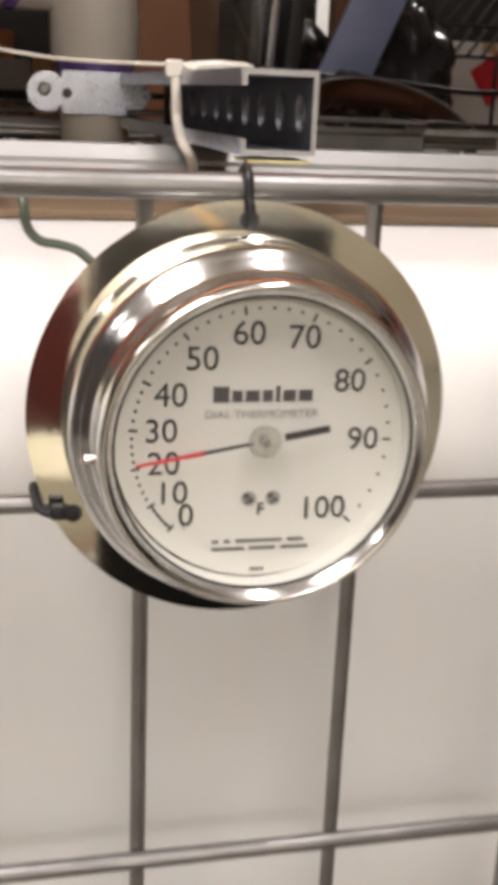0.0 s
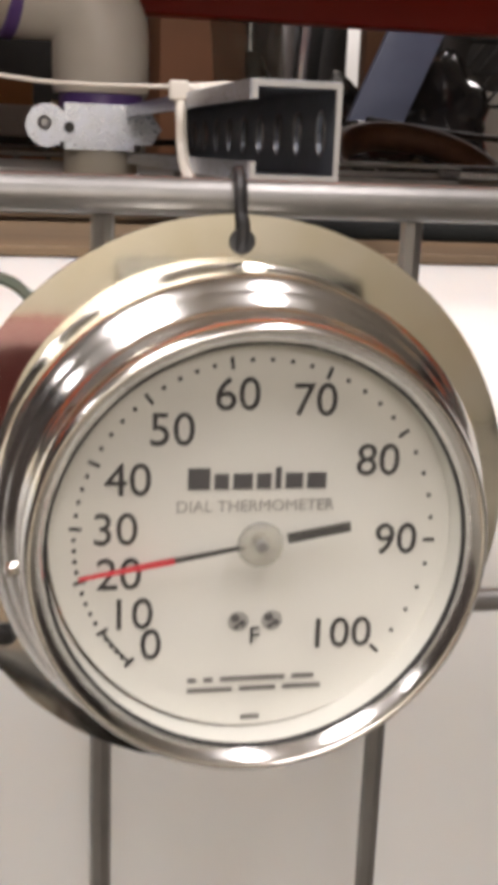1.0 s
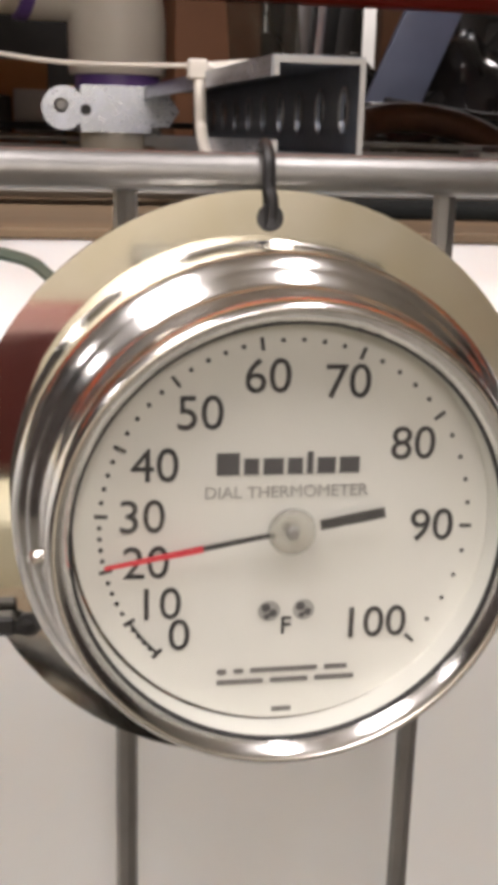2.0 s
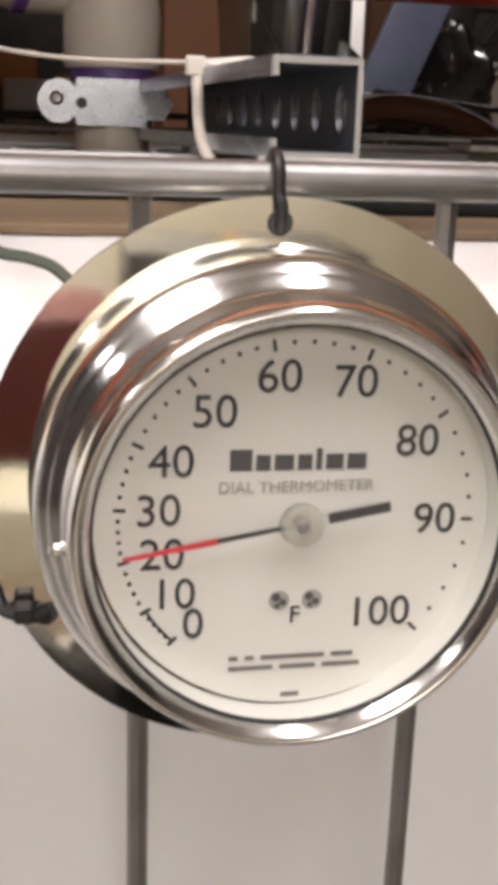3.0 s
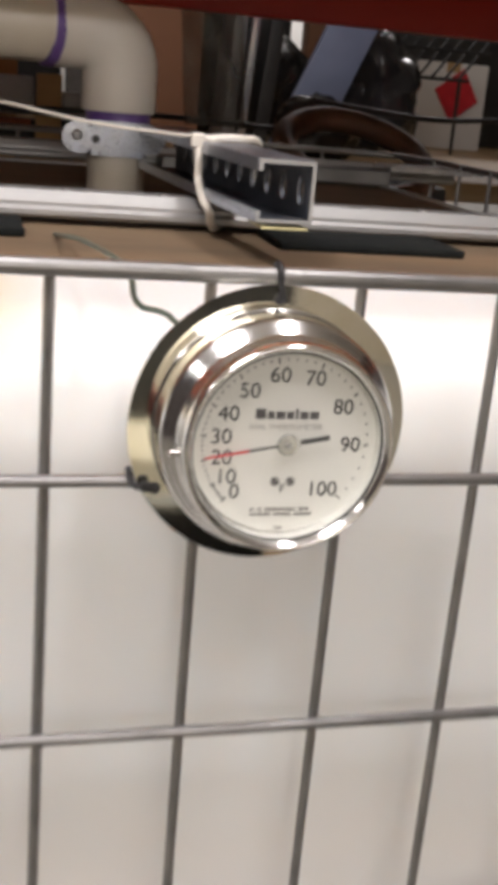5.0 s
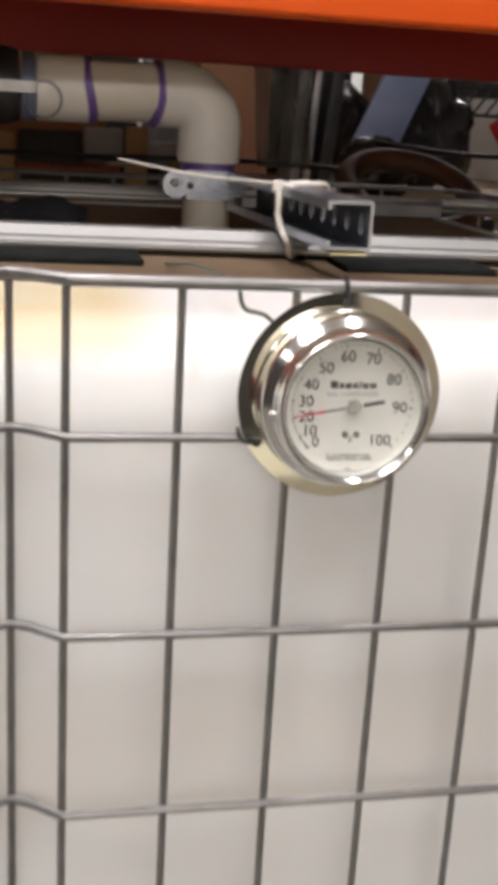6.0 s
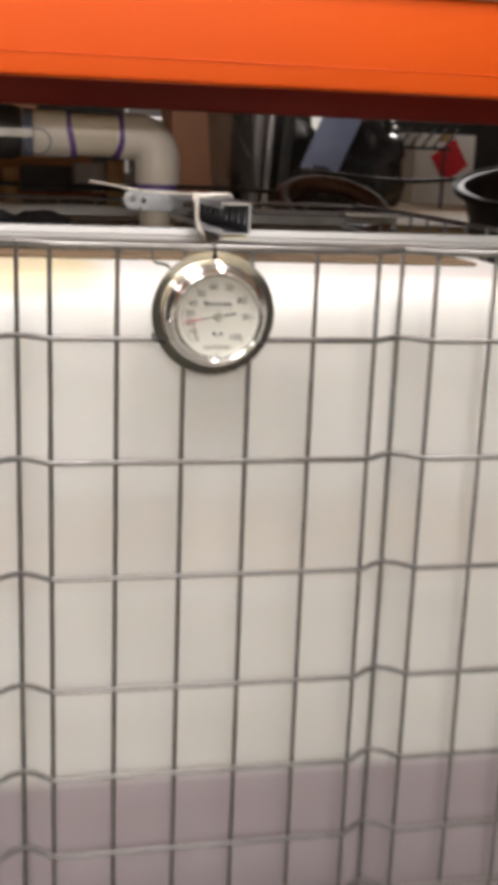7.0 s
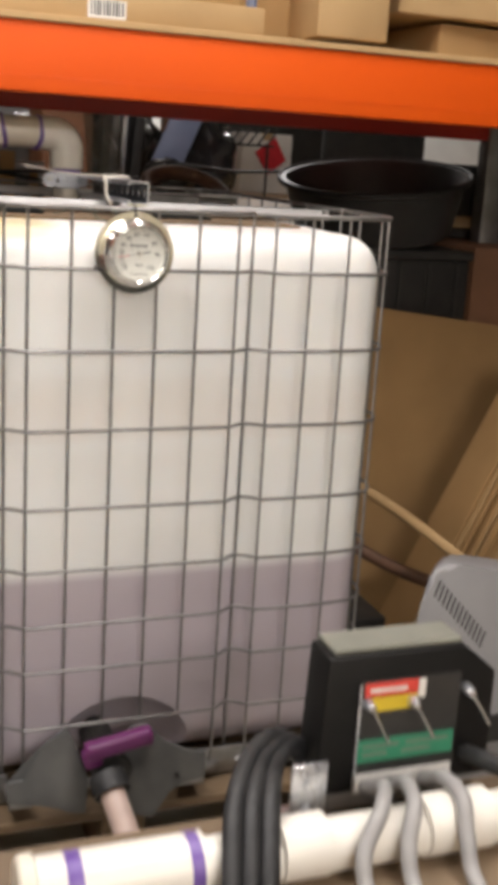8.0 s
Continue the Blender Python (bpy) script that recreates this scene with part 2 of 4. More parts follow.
def box(x0, x1, y0, y1, z0, z1, bevel=0.0, seg=2, bm=None):
    """A block; with bm it is added to that mesh."""
    b = bmesh.new()
    bmesh.ops.create_cube(b, size=1)
    for v in b.verts:
        v.co = Vector(((x0 + x1) / 2 + v.co.x * (x1 - x0), (y0 + y1) / 2 + v.co.y * (y1 - y0), (z0 + z1) / 2 + v.co.z * (z1 - z0)))
    if bevel:
        bmesh.ops.bevel(b, geom=b.edges[:], offset=bevel, segments=seg, profile=0.5, affect="EDGES")
    if bm is None:
        return b
    me = bpy.data.meshes.new("joined")
    b.to_mesh(me)
    b.free()
    bm.from_mesh(me)
    bpy.data.meshes.remove(me)
    return bm


def turned(bm, m):
    bmesh.ops.transform(bm, matrix=m, verts=bm.verts)
    return bm


def spin_at(bm, place, rx=0, ry=0, rz=0):
    """Turns a mesh about a place."""
    return turned(bm, Matrix.Translation(place) @ pose(0, 0, 0, rx, ry, rz) @ Matrix.Translation(-Vector(place)))


def tube(points, r, seg=8, closed=False, bm=None, flat=1.0):
    """A round bar swept along points."""
    bm = bm or bmesh.new()
    pts = [Vector(p) for p in points]
    n = len(pts)
    rings = []
    up = None
    for i, p in enumerate(pts):
        a = pts[(i - 1) % n] if closed or i else pts[i]
        c = pts[(i + 1) % n] if closed or i < n - 1 else pts[i]
        d = (c - a).normalized()
        if up is None:
            up = Vector((0, 0, 1)) if abs(d.z) < 0.9 else Vector((0, 1, 0))
        side = d.cross(up).normalized()
        up = side.cross(d).normalized()
        rings.append([bm.verts.new(p + side * (math.cos(2 * math.pi * k / seg) * r) + up * (math.sin(2 * math.pi * k / seg) * r * flat)) for k in range(seg)])
    for i in range(n if closed else n - 1):
        a, b = rings[i], rings[(i + 1) % n]
        for k in range(seg):
            bm.faces.new((a[k], a[(k + 1) % seg], b[(k + 1) % seg], b[k]))
    if not closed:
        bm.faces.new(rings[0][::-1])
        bm.faces.new(rings[-1])
    return bm


def curve_points(points, steps=8):
    """A smooth line through the points."""
    P = [Vector(p) for p in points]
    P = [P[0] * 2 - P[1]] + P + [P[-1] * 2 - P[-2]]
    out = []
    for i in range(1, len(P) - 2):
        a, b, c, d = P[i - 1:i + 3]
        for k in range(steps):
            t = k / steps
            out.append(0.5 * ((2 * b) + (c - a) * t + (2 * a - 5 * b + 4 * c - d) * t * t + (3 * b - a - 3 * c + d) * t ** 3))
    out.append(P[-2])
    return out


def lathe(profile, centre, axis="y", seg=64, closed=False):
    """Turns (radius, height along the axis) round the axis."""
    bm = bmesh.new()
    c = Vector(centre)
    rings = []
    for r, h in profile:
        ring = []
        for k in range(seg if r > 0 else 1):
            a = 2 * math.pi * k / seg
            u, v = r * math.cos(a), r * math.sin(a)
            ring.append(bm.verts.new(c + Vector({"y": (u, h, v), "z": (u, v, h), "x": (h, u, v)}[axis])))
        rings.append(ring)
    pairs = list(zip(rings, rings[1:])) + ([(rings[-1], rings[0])] if closed else [])
    for a, b in pairs:
        for k in range(seg):
            f = [a[k % len(a)], a[(k + 1) % len(a)], b[(k + 1) % len(b)], b[k % len(b)]]
            f = list(dict.fromkeys(f))
            if len(f) > 2:
                bm.faces.new(f)
    return bm


def prism(poly, y0, y1, bm=None):
    """An outline in x and z, given depth along y."""
    bm = bm or bmesh.new()
    a = [bm.verts.new((x, y0, z)) for x, z in poly]
    b = [bm.verts.new((x, y1, z)) for x, z in poly]
    n = len(poly)
    bm.faces.new(a)
    bm.faces.new(b[::-1])
    for i in range(n):
        bm.faces.new((a[i], a[(i + 1) % n], b[(i + 1) % n], b[i]))
    return bm


def lettering(text, size, x, y, z, turn=0.0, depth=0.0002):
    """Flat letters that face -y, centred at x, z."""
    cu = bpy.data.curves.new("letters", "FONT")
    cu.body, cu.size, cu.extrude, cu.align_x, cu.align_y = text, size, depth, "CENTER", "CENTER"
    tmp = bpy.data.objects.new("letters", cu)
    me = bpy.data.meshes.new_from_object(tmp)
    bm = bmesh.new()
    bm.from_mesh(me)
    bpy.data.objects.remove(tmp)
    bpy.data.curves.remove(cu)
    bpy.data.meshes.remove(me)
    return turned(bm, Matrix.Translation((x, y, z)) @ pose(0, 0, 0, 0, turn, 0) @ pose(0, 0, 0, 90, 0, 0))


# ---- the room ----
single("floor", box(-4.2, 5.2, -5.2, 5.4, -0.1, 0), CONCRETE, "worn grey concrete floor", "floor", kind="structure")
single("wall_north", box(-4.2, 5.2, 5.2, 5.4, 0.002, 3.6), WHITE, "white painted far wall", "wall", kind="structure")
single("wall_south", box(-4.2, 5.2, -5.4, -5.2, 0.002, 3.6), PLASTER, "cream painted wall", "wall", kind="structure")
single("wall_west", box(-4.4, -4.2, -5.2, 5.2, 0.002, 3.6), DARKWALL, "dark brown wall", "wall", kind="structure")
single("wall_east", box(5.2, 5.4, -5.2, 5.2, 0.002, 3.6), DARKWALL, "dark brown wall", "wall", kind="structure")
single("ceiling", box(-4.2, 5.2, -5.2, 5.2, 3.6, 3.7), CEIL, "grey ceiling", "ceiling", kind="structure")

# ---- the caged tank ----
tote = thing("caged_tank", (0, 0.6, 0.165), "milky white plastic tank in a galvanised wire cage", "liquid tank")
HALF = [(0.0, 0.0), (0.198, 0.0), (0.222, 0.02), (0.236, 0.026), (0.252, 0.02), (0.274, 0.0), (0.43, 0.0), (0.489, 0.006), (0.523, 0.028), (0.541, 0.062), (0.547, 0.11)]


def cage_outline():
    right = HALF + [(0.547, 0.6), (0.547, 1.12), (0.515, 1.20), (0.43, 1.225)]
    left = [(-x, y) for x, y in right[::-1] if x > 0]
    return right + [(0.0, 1.225)] + left


OUT = cage_outline()
bm = box(-0.5385, 0.5385, 0.034, 1.215, 0.205, 1.310, 0.078, 6)
bottle = part("bottle", bm, HDPE, tote, "milky polyethylene bottle, a third full of purplish liquid")
# the hollow moulded round the valve
hollow = bmesh.new()
bmesh.ops.create_uvsphere(hollow, u_segments=40, v_segments=20, radius=1)
for v in hollow.verts:
    v.co = Vector((0.010 + v.co.x * 0.150, 0.02 + v.co.y * 0.11, 0.232 + v.co.z * 0.130)) - ORIGIN[bottle]
cutter_mesh = bpy.data.meshes.new("hollow")
hollow.to_mesh(cutter_mesh)
hollow.free()
cutter_mesh.materials.append(HDPE)
cutter = new("hollow", cutter_mesh)
cutter.parent = tote
cut = bottle.modifiers.new("hollow", "BOOLEAN")
cut.operation, cut.object, cut.solver = "DIFFERENCE", cutter, "EXACT"
bpy.context.view_layer.update()
carved = bpy.data.meshes.new_from_object(bottle.evaluated_get(bpy.context.evaluated_depsgraph_get()))
bottle.modifiers.clear()
bottle.data = carved
carved.set_sharp_from_angle(angle=radians(50))
bpy.data.objects.remove(cutter)
ROWS_Z = [1.349, 1.240, 1.0885, 0.939, 0.786, 0.661, 0.547, 0.451, 0.330]
for i, z in enumerate(ROWS_Z):
    r = 0.0047 if i == 0 else 0.0034
    part("horizontal_wire", tube([(x, y - 0.003, z) for x, y in OUT], r, 14 if i < 3 else 8, True), GALV, tote)
for x, y in [(s * a, b) for a, b in ((0.04, 0), (0.12, 0), (0.198, 0), (0.236, 0.026), (0.273, 0), (0.349, 0), (0.427, 0), (0.527, 0.034), (0.546, 0.10)) for s in (-1, 1)]:
    low = 0.330 if abs(x) < 0.15 else 0.195
    part("vertical_wire", tube([(x, y + 0.003, low), (x, y + 0.003, 1.352)], 0.0030), GALV, tote)
for k in range(10):
    for s in (-1, 1):
        part("vertical_wire", tube([(s * 0.542, 0.2 + k * 0.1, 0.195), (s * 0.542, 0.2 + k * 0.1, 1.352)], 0.003), GALV, tote)
for k in range(11):
    part("vertical_wire", tube([(-0.4 + k * 0.08, 1.221, 0.195), (-0.4 + k * 0.08, 1.221, 1.352)], 0.003), GALV, tote)
part("base_tube", tube([(x, y, 0.195) for x, y in OUT], 0.011, 10, True), GALV, tote, "galvanised base tube")
for y in (0.42, 1.07):
    prof = [(y - 0.016, 1.3200), (y - 0.021, 1.3235), (y - 0.021, 1.3275), (y - 0.018, 1.3305), (y - 0.018, 1.3335), (y - 0.014, 1.343), (y + 0.014, 1.343), (y + 0.020, 1.3200)]
    bm = bmesh.new()
    a = [bm.verts.new((-0.55, p, q)) for p, q in prof]
    b = [bm.verts.new((0.558, p, q)) for p, q in prof]
    for i in range(8):
        bm.faces.new((a[i], a[(i + 1) % 8], b[(i + 1) % 8], b[i]))
    bm.faces.new(a)
    bm.faces.new(b[::-1])
    bar = part("cross_bar", bm, BRIGHT, tote, "bright pressed steel cross bar", smooth=20)
    for x in (-0.42, -0.185, -0.078, 0.005, 0.24, 0.36, 0.46):
        part("rivet", lathe([(0, 0.0022), (0.003, 0.0018), (0.0045, 0)], (x, y - 0.010, 1.343), "z", 12), GALV, bar)
# wooden pallet under the tank
pallet = thing("wooden_pallet", (0, 0.6, 0), "rough wooden pallet under the caged tank", "pallet")
for k in range(7):
    part("deck_board", box(-0.56, 0.56, -0.06 + k * 0.19, 0.08 + k * 0.19, 0.142, 0.164, 0.003, 1), OLDWOOD, pallet)
for x in (-0.5, 0, 0.5):
    part("stringer", box(x - 0.045, x + 0.045, -0.05, 1.22, 0.0, 0.14, 0.004, 1), OLDWOOD, pallet)
# valve and its guard
GL = [(-0.129, 0.372), (-0.17, 0.34), (-0.19, 0.298), (-0.205, 0.266), (-0.239, 0.265), (-0.24, 0.22), (-0.141, 0.199), (-0.085, 0.173), (-0.08, 0.243), (-0.111, 0.335)]
GR = [(-0.014, 0.312), (0.005, 0.345), (0.031, 0.356), (0.074, 0.314), (0.118, 0.287), (0.158, 0.276), (0.159, 0.221), (0.11, 0.213), (0.083, 0.199), (0.047, 0.152), (0.009, 0.153), (-0.008, 0.22)]


def guard(outline):
    """A pressed plate that bows out towards the valve."""
    bm = prism(outline, -0.078, -0.070)
    bmesh.ops.triangulate(bm, faces=[f for f in bm.faces if len(f.verts) > 4])
    bmesh.ops.subdivide_edges(bm, edges=bm.edges[:], cuts=3, use_grid_fill=True)
    for v in bm.verts:
        fold = math.exp(-((abs(v.co.x + 0.035) - 0.085) / 0.035) ** 2)
        v.co.y += 0.030 * math.exp(-((v.co.x + 0.035) / 0.055) ** 2) - 0.012 * fold
    return bm


for outline, x0, x1 in ((GL, -0.236, -0.19), (GR, 0.10, 0.16)):
    plate = part("valve_guard", guard(outline), DARKGREY, tote, "dark grey pressed steel valve guard")
    part("guard_foot", box(x0, x1, -0.072, 0.006, 0.202, 0.216, 0.002, 1), GALV, plate)
part("guard_bolt", lathe([(0, -0.0905), (0.004, -0.0900), (0.005, -0.0860), (0.005, -0.078)], (0.098, 0, 0.236), "y", 10), BLACK, tote, "dark bolt head")
for x0, x1 in ((-0.535, -0.228), (0.172, 0.535)):
    part("base_rail", box(x0, x1, 0.0070, 0.0190, 0.168, 0.230, 0.003, 2), GALV, tote, "bright galvanised base rail")
part("valve_body", lathe([(0.0, -0.085), (0.034, -0.085), (0.040, -0.080), (0.040, -0.05), (0.032, -0.045), (0.032, 0.09)], (-0.035, 0.0, 0.262), "y", 24), BLACK, tote, "black valve body")
part("valve_stem", tube([(-0.03, -0.066, 0.28), (-0.025, -0.090, 0.330)], 0.010, 12), BLACK, tote)
bm = box(-0.096, 0.040, -0.112, -0.080, 0.317, 0.351, 0.009, 3)
part("valve_handle", spin_at(bm, (-0.02, -0.096, 0.334), 0, -10, 0), MAGENTA, tote, "magenta valve handle")
part("handle_lug", spin_at(box(-0.100, -0.062, -0.108, -0.084, 0.288, 0.328, 0.008, 2), (-0.082, -0.096, 0.308), 0, -15, 0), MAGENTA, tote)
nut = bmesh.new()
tube([(-0.052, -0.100, 0.268), (-0.046, -0.130, 0.246)], 0.037, 20, False, nut)
part("outlet_nut", nut, RUBBER, tote, "black outlet nut")
part("outlet_pipe", tube([(-0.047, -0.124, 0.250), (-0.030, -0.21, 0.186), (-0.008, -0.31, 0.105)], 0.025, 18), PINK, tote, "pinkish outlet pipe")

# sheet and pads on top of the tank
PAD = material("black_foam", (0.010, 0.011, 0.011), 0.9, 0, (0.018, 0.020, 0.018), 30, 180, 0.7, 0.4)
PAD.node_tree.nodes["Principled BSDF"].inputs["Specular IOR Level"].default_value = 0.15
single("plywood_sheet", box(-0.42, 0.42, 0.24, 1.02, 1.3105, 1.3155, 0.001, 1), OLDWOOD, "thin brown board lying on the tank", "board")
for x0, x1 in ((-0.41, -0.115), (0.085, 0.245)):
    single("foam_pad", box(x0, x1, 0.318, 0.396, 1.3158, 1.3225, 0.002, 2), PAD, "flat black foam pad on the tan sheet", "pad", "foam pads on the tank")

# ---- dial thermometer ----
CX, CZ = -0.007, 1.272
gauge = thing("dial_thermometer", (CX, -0.0095, CZ - 0.0735), "chrome dial thermometer tied to the cage", "thermometer")
fl = lathe([(0.046, 0.0), (0.0735, 0.0), (0.0735, -0.002), (0.056, -0.002), (0.0545, -0.0035), (0.046, -0.0035)], (CX, -0.0075, CZ), "y", 96, True)
flange = part("flange", fl, FLANGE, gauge, "polished flange with three screw holes")
for a in (0, 120, 240):
    hx, hz = CX + 0.067 * math.sin(radians(a)), CZ + 0.067 * math.cos(radians(a))
    part("screw_hole", lathe([(0, -0.0001), (0.0028, -0.0001), (0.0031, -0.0004), (0.0033, 0.0003)], (hx, -0.0097, hz), "y", 20), INK, flange, "dark screw hole")
AX, AZ = -0.0064, 1.2725
prof = [(0.0618, -0.0096), (0.0610, -0.0102), (0.0607, -0.0115), (0.0606, -0.0150), (0.0606, -0.0220), (0.0605, -0.0285), (0.0602, -0.0298), (0.0595, -0.0309), (0.0584, -0.0321), (0.0575, -0.0330), (0.0571, -0.0333), (0.0568, -0.0338), (0.0558, -0.0348), (0.0548, -0.0358), (0.0540, -0.0366), (0.0535, -0.0374), (0.0533, -0.0386), (0.0532, -0.0420), (0.0532, -0.0460), (0.0531, -0.0492), (0.0528, -0.0508), (0.0523, -0.0521), (0.0517, -0.0529), (0.0511, -0.0531), (0.0504, -0.0528), (0.0496, -0.0521), (0.0488, -0.0512), (0.0482, -0.0502), (0.0479, -0.0495)]
bm = lathe(prof, (CX, 0, CZ), "y", 128)
# the case sits a little off the middle of its flange
for v in bm.verts:
    w = min(1, max(0, (-v.co.y - 0.012) / 0.022))
    v.co += Vector((-0.0004, 0, 0.0012)) * w
part("bezel", bm, CHROME, gauge, "polished chrome case and bezel", smooth=60)
part("gasket", lathe([(0.0480, -0.0497), (0.0474, -0.0493), (0.0473, -0.0484)], (CX - 0.0004, 0, CZ + 0.0012), "y", 96), RUBBER, gauge, "thin dark gasket round the glass")
part("spacer", lathe([(0.0474, -0.0486), (0.0476, -0.0404)], (CX - 0.0004, 0, CZ + 0.0012), "y", 96), DIAL, gauge, "cream spacer ring between glass and dial")
FACE = Matrix.Translation((-0.0067, -0.0406, 1.2738)) @ Matrix.Scale(0.98, 4) @ Matrix.Translation((0.0064, 0.0420, -1.2725))


def dial_part(name, bm, mat, parent, label=""):
    """A part laid out on the dial's own plane and set into the case."""
    return part(name, turned(bm, FACE), mat, parent, label)


face = dial_part("dial_face", lathe([(0, 0), (0.0487, 0), (0.0487, 0.002), (0, 0.002)], (AX, -0.0418, AZ), "y", 96), DIAL, gauge, "cream dial face")
DY = -0.0420
MARK = [-135.5, -121.6, -103.2, -85.5, -63.8, -37.6, -9.8, 21.4, 53.7, 92.0, 134.1]
NUMR = [0.0362, 0.0349, 0.0335, 0.0335, 0.0337, 0.0334, 0.0349, 0.0353, 0.0339, 0.0342, 0.0333]
NUMA = [-136.8, -122.0, -104.4, -85.5, -64.6, -38.2, -9.5, 20.6, 57.0, 92.4, 139.7]


def on_dial(angle, r):
    return AX + r * math.sin(radians(angle)), AZ + r * math.cos(radians(angle))


def print_block(name, x0, x1, z0, z1, label="", mat=GREYINK):
    dial_part(name, box(AX + x0, AX + x1, DY - 0.0001, DY + 0.0001, AZ + z0, AZ + z1), mat, face, label)


for i in range(11):
    x, z = on_dial(NUMA[i], NUMR[i])
    dial_part("numeral", lettering(str(i * 10), 0.0110, x, DY, z), INK, face)
    bm = box(-0.00042, 0.00042, DY - 0.0001, DY + 0.0001, 0.0411, 0.0440)
    dial_part("tick", turned(bm, Matrix.Translation((AX, 0, AZ)) @ pose(0, 0, 0, 0, MARK[i], 0)), INK, face)
    if i < 10:
        for k in range(1, 5):
            a = MARK[i] + (MARK[i + 1] - MARK[i]) * k / 5
            x, z = on_dial(a, 0.0428)
            dial_part("dot", lathe([(0, 0), (0.00055, 0), (0.00055, 0.0002)], (x, DY - 0.0001, z), "y", 8), INK, face)
bm = bmesh.new()
for k in range(9):
    a0, a1 = -135.5 + 13.9 * k / 9, -135.5 + 13.9 * (k + 1) / 9
    p = [on_dial(a, r) for a, r in ((a0, 0.0422), (a1, 0.0422), (a1, 0.0428), (a0, 0.0428))]
    prism(p, DY - 0.0001, DY + 0.0001, bm)
dial_part("scale_line", bm, INK, face)
# maker's mark as plain blocks
x = -0.0168
for w, hgt in ((0.0052, 0.0052), (0.0034, 0.0038), (0.0046, 0.0038), (0.0034, 0.0038), (0.0014, 0.0052), (0.0042, 0.0038), (0.0046, 0.0038)):
    print_block("maker_mark", x, x + w, 0.0122, 0.0122 + hgt, "plain dark block of the maker's mark", MARK_INK)
    x += w + 0.0010
dial_part("dial_title", lettering("DIAL THERMOMETER", 0.0040, AX - 0.0006, DY, AZ + 0.0080), FAINT, face)
dial_part("unit_letter", lettering("F", 0.0062, AX + 0.0002, DY, AZ - 0.0250), INK, face)
for x in (-0.0038, 0.0044):
    emblem = dial_part("emblem", lathe([(0, 0), (0.0026, 0), (0.0026, 0.0002)], (AX + x, DY - 0.0001, AZ - 0.0210), "y", 20), FAINT, face, "small round grey emblem")
    for dx, dz, r in ((-0.0008, 0.0009, 0.0011), (0.0009, -0.0005, 0.0009), (-0.0005, -0.0013, 0.0007)):
        dial_part("emblem_patch", lathe([(0, 0), (r, 0), (r, 0.0002)], (AX + x + dx, DY - 0.0002, AZ - 0.0210 + dz), "y", 14), MARK_INK, emblem)
for z, words in ((-0.0360, (0.0022, 0.0022, 0.0160, 0.0055)), (-0.0387, (0.0110, 0.0090, 0.0095))):
    x = -0.0158
    for w in words:
        print_block("small_print", x, x + w, z - 0.0006, z + 0.0006)
        x += w + 0.0018
print_block("small_print", -0.0025, 0.0022, -0.0470, -0.0458)
NEEDLE = Matrix.Translation((AX, 0, AZ)) @ pose(0, 0, 0, 0, -100, 0)
needle = dial_part("needle", turned(prism([(-0.0005, 0.004), (0.0005, 0.004), (0.0006, 0.0203), (-0.0006, 0.0203)], -0.0462, -0.0458), NEEDLE), INK, gauge, "thin black needle with a red tip")
dial_part("needle_tip", turned(prism([(-0.0008, 0.0203), (0.0008, 0.0203), (0.00045, 0.0425), (-0.00045, 0.0425)], -0.0462, -0.0458), NEEDLE), RED, needle, "red painted needle tip")
dial_part("needle_tail", turned(prism([(-0.0012, -0.0218), (0.0012, -0.0218), (0.0012, -0.0066), (-0.0012, -0.0066)], -0.0462, -0.0458), NEEDLE), INK, needle, "thick black needle tail")
hub = dial_part("hub", lathe([(0, -0.0476), (0.0030, -0.0478), (0.0046, -0.0478), (0.0053, -0.0472), (0.0055, -0.0464), (0.0052, -0.0455), (0.0, -0.0454)], (AX, 0, AZ), "y", 32), HUB, gauge, "clear plastic hub")
dial_part("pin", lathe([(0, -0.0485), (0.0012, -0.0484), (0.0016, -0.0478), (0.0016, -0.0424)], (AX, 0, AZ), "y", 16), BRIGHT, hub, "small metal pin")
part("case_screw", lathe([(0, -0.0022), (0.0012, -0.0020), (0.0019, -0.0008), (0.0020, 0.0)], (AX - 0.0560, -0.0352, AZ - 0.0065), "y", 14), CHROME, gauge, "small bright case screw")
glass = part("glass", lathe([(0, -0.0488), (0.0474, -0.0488)], (CX - 0.0004, 0, CZ + 0.0012), "y", 64), GLASS, gauge, "clear cover glass")
glass.visible_shadow = False

TIE_BLACK = material("black_nylon", (0.014, 0.013, 0.013), 0.5, 0, (0.03, 0.028, 0.027), 80, 400, 0.5, 0.05)
# black ties that hold it, and its capillary
HX, HZ = CX, CZ + 0.067
tie = [(HX, -0.0108, HZ - 0.001), (HX, -0.0116, HZ + 0.004), (HX - 0.0005, -0.0104, 1.346), (HX - 0.0005, -0.0088, 1.3525), (HX - 0.0005, -0.003, 1.3556), (HX - 0.0005, 0.0028, 1.3525), (HX, 0.0034, 1.346), (HX, -0.002, 1.341), (HX, -0.006, HZ)]
single("cable_tie", tube(curve_points(tie, 5), 0.0015, 8, True), TIE_BLACK, "black cable tie through the flange hole", "cable tie", "ties on the thermometer")
hx, hz = CX + 0.067 * math.sin(radians(240)), CZ + 0.067 * math.cos(radians(240))
tie = [(hx, -0.012, hz), (hx - 0.004, -0.013, hz + 0.001), (hx - 0.011, -0.010, 1.2405), (hx - 0.013, -0.003, 1.2465), (hx - 0.010, 0.004, 1.2405), (hx - 0.004, 0.0, hz)]
bm = tube(curve_points(tie, 5), 0.0017, 8, True)
